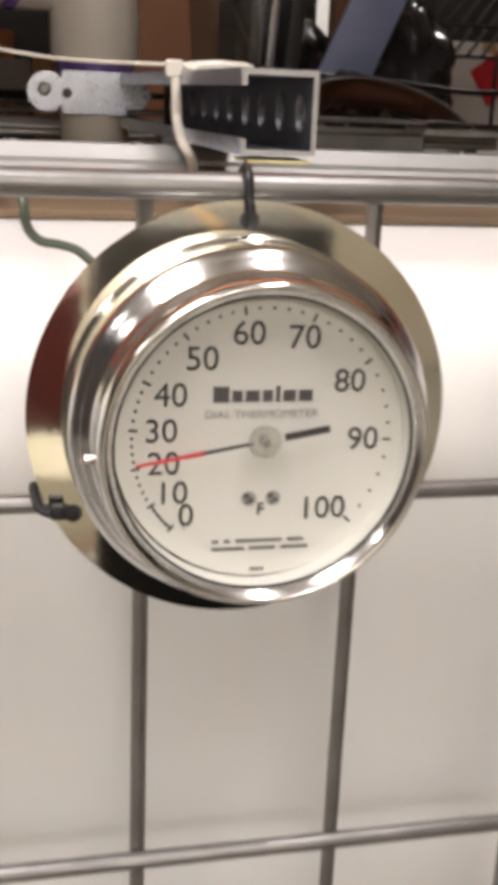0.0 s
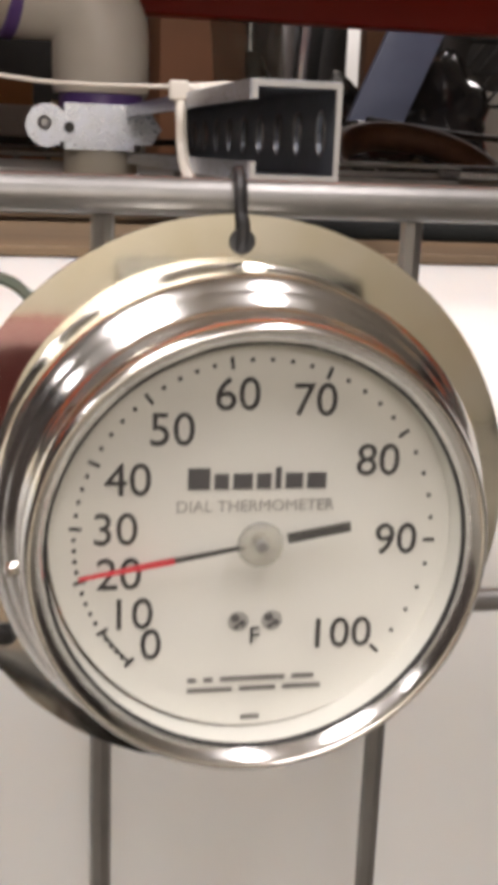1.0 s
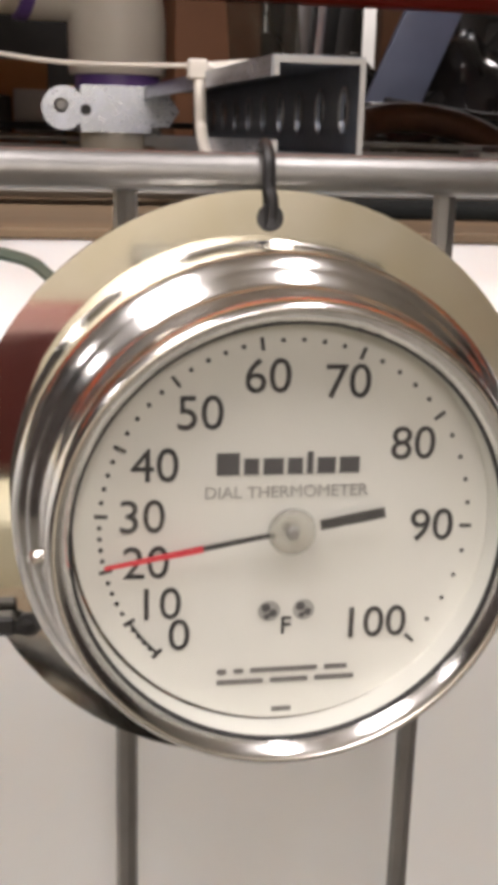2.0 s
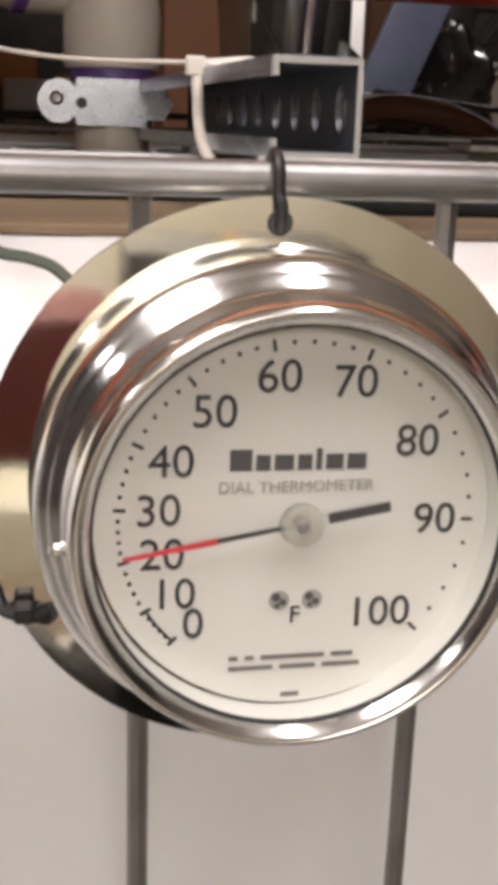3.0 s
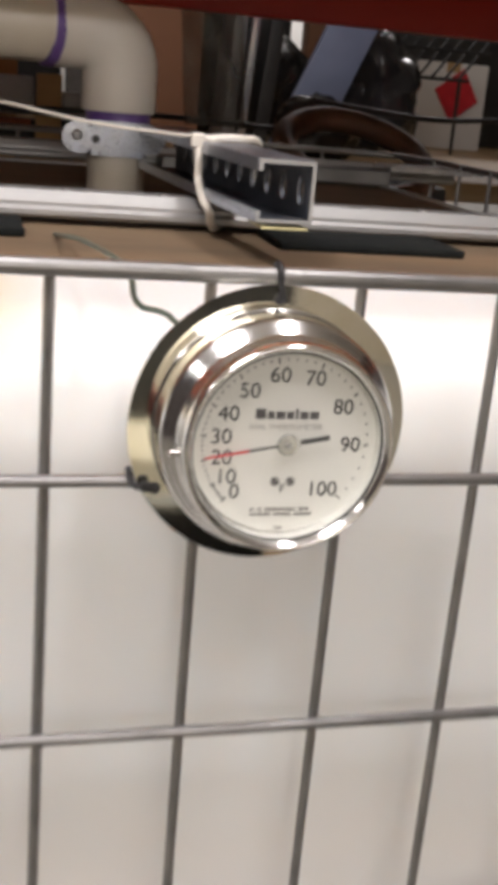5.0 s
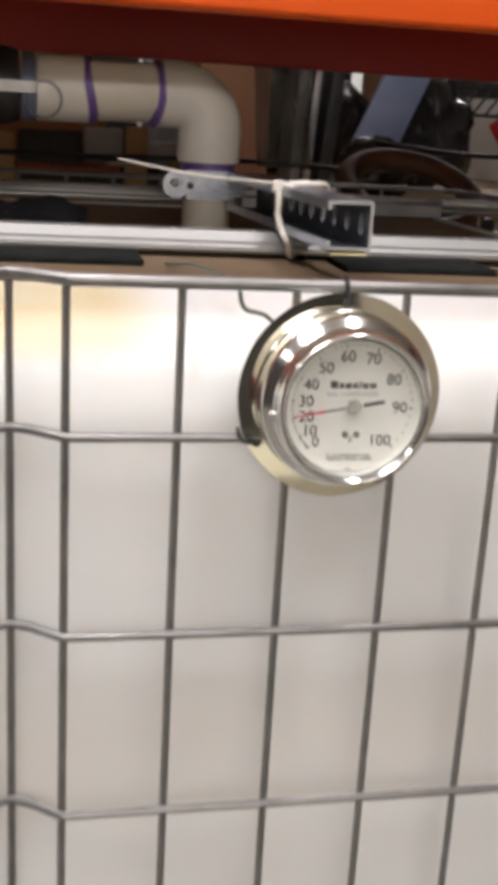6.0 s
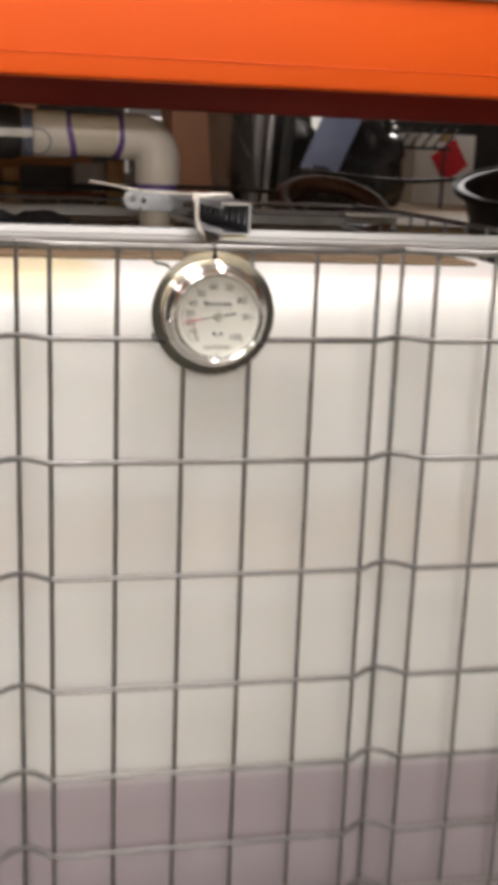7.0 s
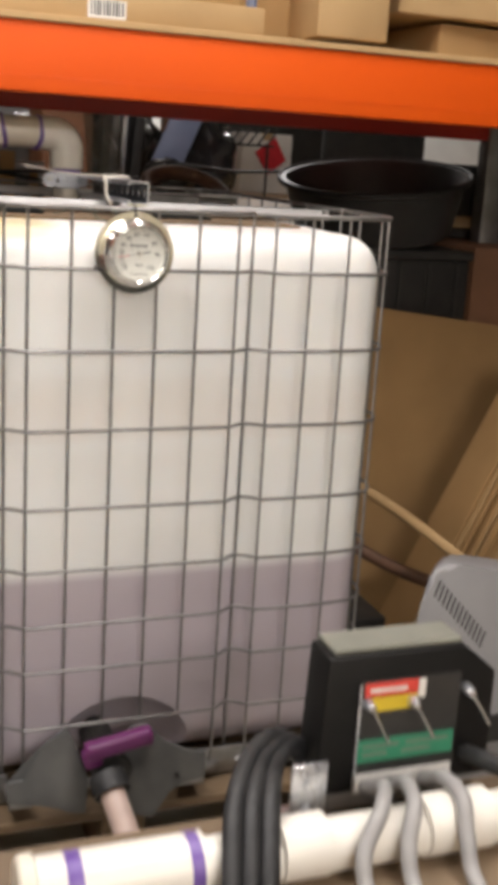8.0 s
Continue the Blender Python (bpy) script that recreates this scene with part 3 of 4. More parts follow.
box(hx - 0.008, hx - 0.003, -0.0165, -0.011, hz, hz + 0.005, 0.0008, 1, bm)
single("cable_tie", bm, TIE_BLACK, "black knotted tie round the wire and flange", "cable tie", "ties on the thermometer")
cap = [(CX - 0.040, -0.005, CZ + 0.046), (-0.057, 0.0, 1.3230), (-0.062, 0.001, 1.3268), (-0.068, 0.001, 1.3288), (-0.0745, 0.002, 1.3300), (-0.0785, 0.004, 1.3345), (-0.0795, 0.008, 1.3425), (-0.081, 0.018, 1.3470), (-0.083, 0.06, 1.3455), (-0.085, 0.12, 1.3410), (-0.088, 0.20, 1.3340), (-0.090, 0.27, 1.3250), (-0.092, 0.33, 1.3175)]
single("capillary_tube", tube(curve_points(cap, 6), 0.0016, 8), COPPER, "tarnished greenish copper capillary tube", "tube")

# ---- pipe over the tank ----
pipe = thing("overhead_pipe", (-0.004, 0.66, 1.3156), "white plastic pipe with elbow and purple primer rings", "pipe")
PX, PY, PZ = -0.004, 0.665, 1.478
part("riser", tube([(PX, PY, 1.3156), (PX, PY, 1.42)], 0.030, 32), PVC, pipe)
part("riser_socket", lathe([(0.030, 1.4005), (0.0375, 1.4005), (0.0385, 1.403), (0.0385, 1.44)], (PX, PY, 0), "z", 40), PVC_W, pipe)
part("primer_ring", lathe([(0.0305, 1.389), (0.0335, 1.390), (0.0335, 1.4005), (0.0300, 1.4008)], (PX, PY, 0), "z", 40), PRIMER, pipe, "purple primer smear")
arc = [(PX, PY, 1.425)] + [(PX - 0.038 + 0.038 * math.cos(a), PY, 1.44 + 0.038 * math.sin(a)) for a in [radians(d) for d in range(0, 91, 10)]] + [(PX - 0.07, PY, PZ)]
part("elbow", tube(arc, 0.0385, 32), PVC_W, pipe, "white elbow fitting")
part("run", tube([(PX - 0.07, PY, PZ), (PX - 0.15, PY, PZ)], 0.035, 32), PVC, pipe, "yellowed pipe run")
for x, lean in ((-0.073, 7), (-0.150, -6)):
    bm = lathe([(0.0353, x - 0.0055), (0.0394, x - 0.0045), (0.0394, x + 0.0045), (0.0353, x + 0.0055)], (0, PY, PZ), "x", 40)
    for v in bm.verts:
        v.co.x += 0.0022 * math.sin(2 * math.atan2(v.co.z - PZ, v.co.y - PY) + lean)
    part("primer_ring", spin_at(bm, (x, PY, PZ), 0, lean, lean), PRIMER, pipe, "purple primer ring")
part("coupling", lathe([(0.0, -0.215), (0.033, -0.215), (0.0385, -0.213), (0.0385, -0.154), (0.036, -0.152)], (0, PY, PZ), "x", 40), PVC_W, pipe)
part("blue_band", lathe([(0.03, -0.232), (0.0395, -0.231), (0.0395, -0.216), (0.03, -0.215)], (0, PY, PZ), "x", 40), BLUE, pipe, "blue band")
part("black_end", lathe([(0.0, -0.36), (0.043, -0.36), (0.045, -0.35), (0.045, -0.25), (0.04, -0.234), (0.0, -0.232)], (0, PY, PZ), "x", 32), RUBBER, pipe, "black rubber end hose")
ring = [(-0.206 + 0.0205 * math.cos(q), 0.6225, 1.464 + 0.0205 * math.sin(q)) for q in [2 * math.pi * n / 32 for n in range(32)]]
part("steel_ring", tube(ring, 0.0013, 8, True), CLAMP_ZINC, pipe, "thin bright steel ring")
part("steel_strap", box(-0.30, -0.214, 0.6195, 0.6213, 1.470, 1.484, 0.0005, 1), GALV, pipe, "flat bright steel strap")
part("hose_clamp", lathe([(0.045, -0.30), (0.0465, -0.30), (0.0465, -0.285), (0.045, -0.285)], (0, PY, PZ), "x", 32, True), ZINC, pipe, "steel hose clamp")

clamp = thing("pipe_clamp", (-0.01, 0.63, 1.356), "zinc strut clamp screwed round the white pipe", "pipe clamp")
part("strap", lathe([(0.0305, 1.357), (0.0325, 1.357), (0.0325, 1.391), (0.0305, 1.391)], (PX, PY, 0), "z", 40, True), CLAMP_ZINC, clamp)
bm = prism([(-0.034, 1.357), (0.020, 1.357), (0.020, 1.362), (0.034, 1.362), (0.042, 1.374), (0.034, 1.386), (0.020, 1.386), (0.020, 1.392), (-0.034, 1.392)], 0.629, 0.6315)
part("plate", bm, CLAMP_ZINC, clamp)
ear = part("ear", lathe([(0, 0.6305), (0.0165, 0.6305), (0.0165, 0.6335), (0, 0.6335)], (-0.047, 0, 1.3745), "y", 32), CLAMP_ZINC, clamp, "rounded screw ear")
part("bolt_hole", lathe([(0, 0.6283), (0.0036, 0.6283), (0.0042, 0.6290)], (-0.0300, 0, 1.3735), "y", 20), BLACK, clamp, "dark bolt hole")
part("screw", lathe([(0, 0.626), (0.003, 0.626), (0.0055, 0.6285), (0.0055, 0.6304)], (-0.049, 0, 1.3765), "y", 20), BRIGHT, ear, "bright screw head")

strut = thing("strut_channel", (0.06, 0.42, 1.346), "slotted steel strut channel tied over the cross bar", "strut")
S0, S1 = Vector((0.0585, 0.226, 0)), Vector((0.035, 0.63, 0))
bm = bmesh.new()
zb, zt, h, t = 1.348, 1.391, 0.0205, 0.0025
prof = [(-h, zt), (h, zt), (h, zb), (-h, zb), (-h, zb + 0.008), (-h + t, zb + 0.008), (-h + t, zb + t), (h - t, zb + t), (h - t, zt - t), (-h + t, zt - t), (-h + t, zt - 0.008), (-h, zt - 0.008)]
a = [bm.verts.new((S0.x + x, S0.y, z)) for x, z in prof]
b = [bm.verts.new((S1.x + x, S1.y, z)) for x, z in prof]
for i in range(len(prof)):
    j = (i + 1) % len(prof)
    if i not in (1, 7):
        bm.faces.new((a[i], a[j], b[j], b[i]))
bm.faces.new(a)
bm.faces.new(b[::-1])
# the slotted wall: ten cells, each pierced by an oval slot
for k in range(10):
    f = 0.05 + k * 0.095
    lo, hi = (0.0 if k == 0 else f - 0.0475), (1.0 if k == 9 else f + 0.0475)
    zm, rims = (zb + zt) / 2, []
    for wall, half in ((h, (zt - zb) / 2), (h - t, (zt - zb) / 2 - t)):
        outer, inner = [], []
        for n in range(16):
            u, v = math.cos(math.pi * n / 8), math.sin(math.pi * n / 8)
            m = max(abs(u), abs(v))
            e = S0.lerp(S1, f + u / m * ((hi - f) if u > 0 else (f - lo)))
            outer.append(bm.verts.new((e.x + wall, e.y, zm + v / m * half)))
            e = S0.lerp(S1, f + u * 0.0198)
            inner.append(bm.verts.new((e.x + wall, e.y, zm + v * 0.0105)))
        for n in range(16):
            bm.faces.new((outer[n], outer[(n + 1) % 16], inner[(n + 1) % 16], inner[n]))
        rims.append(inner)
    for n in range(16):
        bm.faces.new((rims[0][n], rims[0][(n + 1) % 16], rims[1][(n + 1) % 16], rims[1][n]))
bmesh.ops.recalc_face_normals(bm, faces=bm.faces)
# whole channel in the shaded colour; lighter skins cover its outer faces
part("channel", bm, STRUT_SHADED, strut, smooth=0)


def strut_skin(name, x0, x1, z0, z1, end, label):
    """A strip of lighter zinc on an outer face, over the shade-coloured channel."""
    e = S0.lerp(S1, end)
    bm = bmesh.new()
    a = [bm.verts.new((S0.x + x, S0.y + 0.0002, z)) for x, z in ((x0, z0), (x1, z0), (x1, z1), (x0, z1))]
    b = [bm.verts.new((e.x + x, e.y, z)) for x, z in ((x0, z0), (x1, z0), (x1, z1), (x0, z1))]
    for i in range(4):
        bm.faces.new((a[i], a[(i + 1) % 4], b[(i + 1) % 4], b[i]))
    bm.faces.new(a)
    bm.faces.new(b[::-1])
    part(name, bm, CLAMP_ZINC, strut, label)


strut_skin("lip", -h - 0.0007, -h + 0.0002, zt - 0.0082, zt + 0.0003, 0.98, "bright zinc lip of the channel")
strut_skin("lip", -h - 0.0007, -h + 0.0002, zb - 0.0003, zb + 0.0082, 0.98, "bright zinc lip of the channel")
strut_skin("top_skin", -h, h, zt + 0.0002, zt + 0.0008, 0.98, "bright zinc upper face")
for k in range(10):
    f = 0.05 + k * 0.095
    c = S0.lerp(S1, f)
    bm = bmesh.new()
    # a thin ring round each slot, lighter than the channel
    ring = [(c.x + h - t - 0.0003, c.y + 0.008 * math.cos(q), (zb + zt) / 2 + 0.0105 * math.sin(q)) for q in [2 * math.pi * n / 16 for n in range(16)]]
    tube(ring, 0.0004, 6, True, bm)
    part("slot_rim", bm, GALV, strut, "thin grey slot rim")
part("yellow_tape", box(0.042, 0.076, 0.2225, 0.262, 1.3437, 1.3453), YELLOWED, strut, "yellowed tape under the strut end")
part("cut_edge", prism([(S0.x + x, z) for x, z in prof], S0.y - 0.0014, S0.y - 0.0001), BRIGHT, strut, "pale sawn edge")

ZX, ZY = 0.031, 0.385
tie = [(ZX - 0.006, ZY - 0.003, 1.3935), (ZX - 0.005, ZY - 0.006, 1.378), (ZX - 0.004, ZY - 0.006, 1.361), (ZX - 0.004, ZY - 0.028, 1.348), (ZX + 0.0015, ZY - 0.032, 1.3385), (ZX + 0.008, ZY - 0.012, 1.3250), (ZX + 0.022, ZY + 0.03, 1.3180), (ZX + 0.032, ZY + 0.055, 1.3180), (ZX + 0.048, ZY + 0.06, 1.330), (ZX + 0.052, ZY + 0.02, 1.388), (ZX + 0.03, ZY, 1.3955), (ZX + 0.008, ZY - 0.001, 1.3945)]
bm = tube(curve_points(tie, 6), 0.0034, 8, True)
box(ZX - 0.012, ZX - 0.001, ZY - 0.008, ZY, 1.387, 1.398, 0.001, 1, bm)
tube(curve_points([(ZX, ZY - 0.002, 1.3945), (-0.05, 0.44, 1.397), (-0.13, 0.47, 1.408)], 8), 0.0015, 6, False, bm)
single("cable_tie", bm, NYLON, "white nylon cable tie round the strut with a long tail", "cable tie")

# ---- pallet rack ----
rack = thing("pallet_rack", (0.6, 0.9, 0), "orange steel pallet rack over the tank", "pallet rack")

front_beam = part("beam", box(-1.05, 1.62, 0.36, 0.41, 1.553, 1.690, 0.005, 3), ORANGE, rack, "bright orange front beam")
# same beam as in front; its shadow is put into the colour
part("beam", box(-1.05, 1.62, 1.47, 1.52, 1.553, 1.690, 0.005, 3), ORANGE_SHADED, rack, "orange rear beam, coloured deep red for its shade")
part("beam_groove", tube([(-1.04, 0.3597, 1.585), (1.61, 0.3597, 1.585)], 0.0012, 6), ORANGE, front_beam)
for x in (-1.10, 1.66):
    for y in (0.385, 1.495):
        part("upright", box(x - 0.04, x + 0.04, y - 0.035, y + 0.035, 0, 3.2, 0.006, 2), STEEL_D, rack, "grey steel upright")
part("deck", box(-1.05, 1.62, 0.352, 1.53, 1.6905, 1.7035, 0.0015, 1), CARD_L, rack, "pale board deck")


def carton(name, x0, x1, y0, y1, z0, z1, mat, label, turn=0, group="", bevel=0.004):
    """A closed cardboard box with a taped seam."""
    c = ((x0 + x1) / 2, (y0 + y1) / 2, z0)
    t = thing(name, c, label, "box", group)
    part("body", spin_at(box(x0, x1, y0, y1, z0, z1, bevel, 2), c, 0, 0, turn), mat, t)
    part("tape", spin_at(box(c[0] - 0.024, c[0] + 0.024, y0 - 0.0006, y1 + 0.0006, z1 - 0.03, z1 + 0.0006, 0.0002, 1), c, 0, 0, turn), CARD_L, t)
    return t


flat_box = carton("carton", -0.62, 0.365, 0.385, 0.95, 1.704, 1.762, CARD_L, "flat light cardboard carton on the rack deck")
part("barcode_label", box(-0.02, 0.06, 0.3838, 0.3848, 1.709, 1.745), WHITE, flat_box, "white label with black bars")
for k in range(11):
    part("bar", box(-0.014 + k * 0.0065, -0.0115 + k * 0.0065 + (k % 3) * 0.001, 0.3830, 0.3837, 1.715, 1.742), INK, flat_box)
carton("carton", -0.55, 0.318, 0.42, 1.0, 1.763, 2.02, CARD, "tan cardboard carton stacked on a flat carton")
carton("carton", 0.485, 0.655, 0.375, 0.75, 1.7165, 1.95, CARD_L, "light cardboard carton with open flaps")
carton("carton", 0.36, 0.49, 0.55, 0.95, 1.704, 1.97, CARD, "brown cardboard carton pushed back on the deck")
carton("carton", 0.80, 1.50, 0.47, 1.2, 1.704, 1.78, CARD, "long tan carton on the rack deck", 4)
carton("carton", 0.72, 1.50, 0.40, 1.15, 1.79, 2.05, CARD_L, "large light carton on a long carton", -3)
single("white_bottle", lathe([(0, 0), (0.011, 0), (0.012, 0.004), (0.012, 0.06), (0.006, 0.075), (0.006, 0.09), (0, 0.09)], (0.345, 0.42, 1.763), "z", 20), BLUE, "small blue and white bottle beside the cartons", "bottle")

# ---- shelf and clutter behind the tank ----
shelf = thing("rear_shelf", (0.6, 2.3, 0), "dark wooden shelf crowded with clutter", "shelf")
part("deck", box(-1.4, 2.4, 1.55, 3.4, 1.25, 1.29, 0.003, 1), WOOD, shelf)
for x in (-1.35, 0.5, 2.35):
    for y in (1.6, 3.35):
        part("leg", box(x - 0.03, x + 0.03, y - 0.03, y + 0.03, 0, 1.25, 0.003, 1), STEEL_D, shelf)
carton("carton", 0.205, 0.39, 2.2, 2.5, 1.29, 1.85, CARD_D, "brown cardboard carton on the rear shelf")
carton("carton", -0.35, -0.06, 1.72, 2.0, 1.29, 1.47, CARD, "tan cardboard carton on the rear shelf")
carton("carton", -0.75, -0.2, 2.3, 2.9, 1.29, 1.85, CARD_D, "tall brown carton deep on the shelf")
single("rubber_hose", spin_at(lathe([(0.125 + 0.022 * math.cos(q), 0.022 * math.sin(q)) for q in [2 * math.pi * n / 14 for n in range(14)]], (0.49, 1.32, 1.335), "z", 56, True), (0.49, 1.32, 1.335), 27, 3, 0), BROWN_RUB, "coiled brown rubber hose behind the tank", "hose")
single("hose_stand", box(0.34, 0.64, 1.25, 1.5, 1.0, 1.30, 0.01), BLACK, "dark crate under the coiled hose", "crate")
bm = box(0.515, 0.625, 2.0, 2.02, 1.29, 1.85, 0.004)
single("blue_board", spin_at(bm, (0.57, 2.0, 1.29), 0, 23, 0), PALE_BLUE, "grey blue plastic board leaning on the shelf", "board")
# tall dark things and the warning sign further back
single("steel_rail", box(0.20, 0.78, 2.85, 2.89, 1.545, 1.575, 0.004), ZINC, "pale steel rail across the dark shelf", "rail")
for x0, x1, hgt, m in ((-1.38, -0.55, 0.8, CARD_D), (-0.53, 0.15, 0.9, BLACK), (0.17, 0.60, 0.72, STEEL_D), (0.62, 0.915, 0.85, BLACK), (0.975, 1.235, 0.8, CARD_D), (1.30, 1.80, 0.80, BLACK), (1.82, 2.38, 0.8, BLACK)):
    single("back_board", box(x0, x1, 3.31, 3.39, 1.29, 1.29 + hgt, 0.006), m, "dark board standing at the back of the shelf", "board", "boards at the back of the shelf")
thin = [(0.314, 1.485, 1.448), (0.262, 1.490, 1.545), (0.258, 1.492, 1.5535)]
single("stiff_wire", tube(thin, 0.0015, 6), ZINC, "thin bright wire hanging under the rear rack beam", "wire")
single("steel_strap", box(0.10, 0.43, 0.985, 1.035, 1.3165, 1.3385, 0.002, 1), STEEL_D, "dull flat steel bar lying on the tank", "bar", "flat bars on the tank")
single("steel_strap", box(0.425, 0.568, 0.975, 1.045, 1.3387, 1.3465, 0.001, 1), ZINC, "bright flat steel bar end over a dull bar", "bar", "flat bars on the tank")


def clear_film():
    """A creased sheet of clear film hung from the rear beam."""
    bm = bmesh.new()
    n, m = 14, 18
    for side in (0, 1):
        rows = [[bm.verts.new((0.205 + 0.112 * u / n + 0.018 * (1 - w / m), 1.488 + 0.0006 * side + 0.012 * math.sin(u * 0.9 + w * 0.25) * (1 - w / m), 1.362 + 0.191 * w / m)) for u in range(n + 1)] for w in range(m + 1)]
        for w in range(m):
            for u in range(n):
                bm.faces.new((rows[w][u], rows[w][u + 1], rows[w + 1][u + 1], rows[w + 1][u]))
    return bm


FILM = bpy.data.materials.new("clear_film")
FILM.use_nodes = True
film_clear, film_mix = FILM.node_tree.nodes.new("ShaderNodeBsdfTransparent"), FILM.node_tree.nodes.new("ShaderNodeMixShader")
film_clear.inputs[0].default_value = (0.80, 0.80, 0.78, 1)
film_gloss = FILM.node_tree.nodes["Principled BSDF"]
film_gloss.inputs["Base Color"].default_value = (0.30, 0.30, 0.29, 1)
film_gloss.inputs["Roughness"].default_value = 0.15
film_mix.inputs[0].default_value = 0.30
FILM.node_tree.links.new(film_clear.outputs[0], film_mix.inputs[1])
FILM.node_tree.links.new(film_gloss.outputs[0], film_mix.inputs[2])
FILM.node_tree.links.new(film_mix.outputs[0], FILM.node_tree.nodes["Material Output"].inputs[0])
single("plastic_film", clear_film(), FILM, "creased clear plastic film hanging under the rear beam", "film")
for k, (x, w, hgt, m) in enumerate(((0.45, 0.03, 0.60, STEEL_D), (0.50, 0.02, 0.66, ZINC), (0.555, 0.035, 0.62, BLACK), (0.78, 0.05, 0.55, CARD_D), (0.86, 0.07, 0.6, BLACK))):
    single("panel_strip", spin_at(box(x, x + w, 2.2 + 0.05 * k, 2.35 + 0.05 * k, 1.29, 1.29 + hgt, 0.003), (x, 2.2, 1.29), 0, 3 + k, 0), m, "upright offcut standing on the shelf", "offcut", "offcuts on the shelf")


def heap(name, centre, size, mat, label, category, seed):
    """A crumpled plastic sack."""
    bm = bmesh.new()
    bmesh.ops.create_icosphere(bm, subdivisions=4, radius=1)
    for v in bm.verts:
        p = v.co.copy()
        f = 1 + 0.25 * noise.noise(p * 1.7 + Vector((seed, 0, 0))) + 0.14 * abs(noise.noise(p * 5 + Vector((0, seed, 0))))
        v.co = Vector((p.x * size[0] * f, p.y * size[1] * f, p.z * size[2] * f)) + Vector(centre)
        v.co.z = max(v.co.z, centre[2] - size[2] * 0.8)
    return single(name, bm, mat, label, category)


SHINY_BLACK = material("black_film", (0.018, 0.017, 0.018), 0.18, 0, (0.03, 0.028, 0.028), 15, 60, 0.6, 0.5)
heap("plastic_sack", (0.86, 2.3, 1.43), (0.12, 0.15, 0.155), SHINY_BLACK, "crumpled black plastic sack on the shelf", "sack", 3)
heap("plastic_sack", (0.62, 2.9, 1.44), (0.25, 0.2, 0.18), SHINY_BLACK, "shiny black plastic sack deep on the shelf", "sack", 8)
rackw = thing("wire_rack", (1.05, 2.62, 1.29), "black wire rack tipped over on the shelf", "wire rack")
for k in range(9):
    part("bar", tube([(0.90 + 0.042 * k, 2.62, 1.50), (1.02 + 0.042 * k, 2.62, 1.66)], 0.0045, 6), BLACK, rackw)
for x0, z0 in ((0.885, 1.50), (0.945, 1.58), (1.005, 1.66)):
    part("rail", tube([(x0, 2.612, z0), (x0 + 0.38, 2.612, z0)], 0.0055, 6), RUBBER, rackw)
for x0 in (0.90, 1.24):
    part("leg", tube([(x0, 2.615, 1.2905), (x0, 2.615, 1.505)], 0.006, 6), BLACK, rackw)
heap("plastic_sack", (0.585, 1.86, 1.345), (0.095, 0.06, 0.085), SHINY_BLACK, "black plastic sack in front of a leaning board", "sack", 14)
carton_sign = carton("sign_box", 1.26, 1.51, 3.0, 3.25, 1.29, 1.56, WHITE, "white box with a red warning diamond", 0)
part("warning_diamond", prism([(1.39, 1.375), (1.48, 1.445), (1.42, 1.545), (1.325, 1.475)], 2.990, 2.995), SIGN_RED, carton_sign, "red warning diamond")
single("black_cable", tube(curve_points([(0.5, 1.62, 1.42), (0.8, 1.75, 1.40), (1.1, 1.9, 1.41), (1.5, 2.2, 1.39)], 6), 0.006, 8), RUBBER, "black cable sagging across the shelf", "cable")
single("black_cable", tube(curve_points([(-0.6, 1.56, 1.375), (-0.2, 1.55, 1.365), (0.2, 1.56, 1.37), (0.5, 1.6, 1.36)], 6), 0.005, 8), RUBBER, "thin black cable along the shelf edge", "cable")
CLOTH = material("dark_cloth", (0.020, 0.021, 0.027), 0.85, 0, (0.035, 0.035, 0.04), 25, 220, 0.6, 0.3)
heap("dark_cloth", (-0.335, 0.62, 1.335), (0.095, 0.06, 0.024), CLOTH, "crumpled dark cloth lying on the tank", "cloth", 5)
heap("dark_cloth", (-0.205, 0.66, 1.331), (0.050, 0.04, 0.019), CLOTH, "small crumpled dark cloth lying on the tank", "cloth", 11)
# small parts on the shelf behind the pipe
CASE_GREY = material("pale_grey_case", (0.44, 0.45, 0.47), 0.45, 0, (0.36, 0.365, 0.38), 20, 250, 0.6, 0.05)
single("brown_rod", tube([(-0.533, 1.587, 1.336), (-0.041, 1.587, 1.336)], 0.011, 12), RUSTY, "rusty red brown rod along the small cases", "rod")
for x0, x1, y0, z0, z1, m, n_, lab in ((-0.114, -0.035, 1.60, 1.352, 1.4195, CASE_GREY, "grey_case", "small grey case on a dark tray"), (0.018, 0.109, 1.61, 1.345, 1.397, CASE_GREY, "grey_case", "small grey case beside a wood block"), (-0.246, -0.119, 1.60, 1.29, 1.41, BLACK, "dark_case", "small black case on the shelf"), (-0.533, -0.362, 1.60, 1.29, 1.418, BLACK, "dark_case", "small black case beside wood blocks"), (-0.116, 0.112, 1.62, 1.29, 1.344, BLACK, "dark_tray", "low black tray on the shelf")):
    single(n_, box(x0, x1, y0, y0 + 0.07, z0 + 0.0005, z1, 0.004), m, lab, "case")
for x0, x1, z1, m, lab in ((-0.032, 0.013, 1.427, CARD_L, "pale upright wood block"), (-0.285, -0.251, 1.401, CARD_L, "yellowish upright wood block"), (-0.323, -0.288, 1.401, CARD_D, "reddish brown upright wood block"), (-0.356, -0.328, 1.375, CARD, "low tan wood block"), (0.06, 0.085, 1.372, CARD, "short tan wood block")):
    single("wood_block", box(x0, x1, 1.573, 1.599, 1.2905, z1, 0.003), m, lab, "block", "wood blocks behind the pipe")
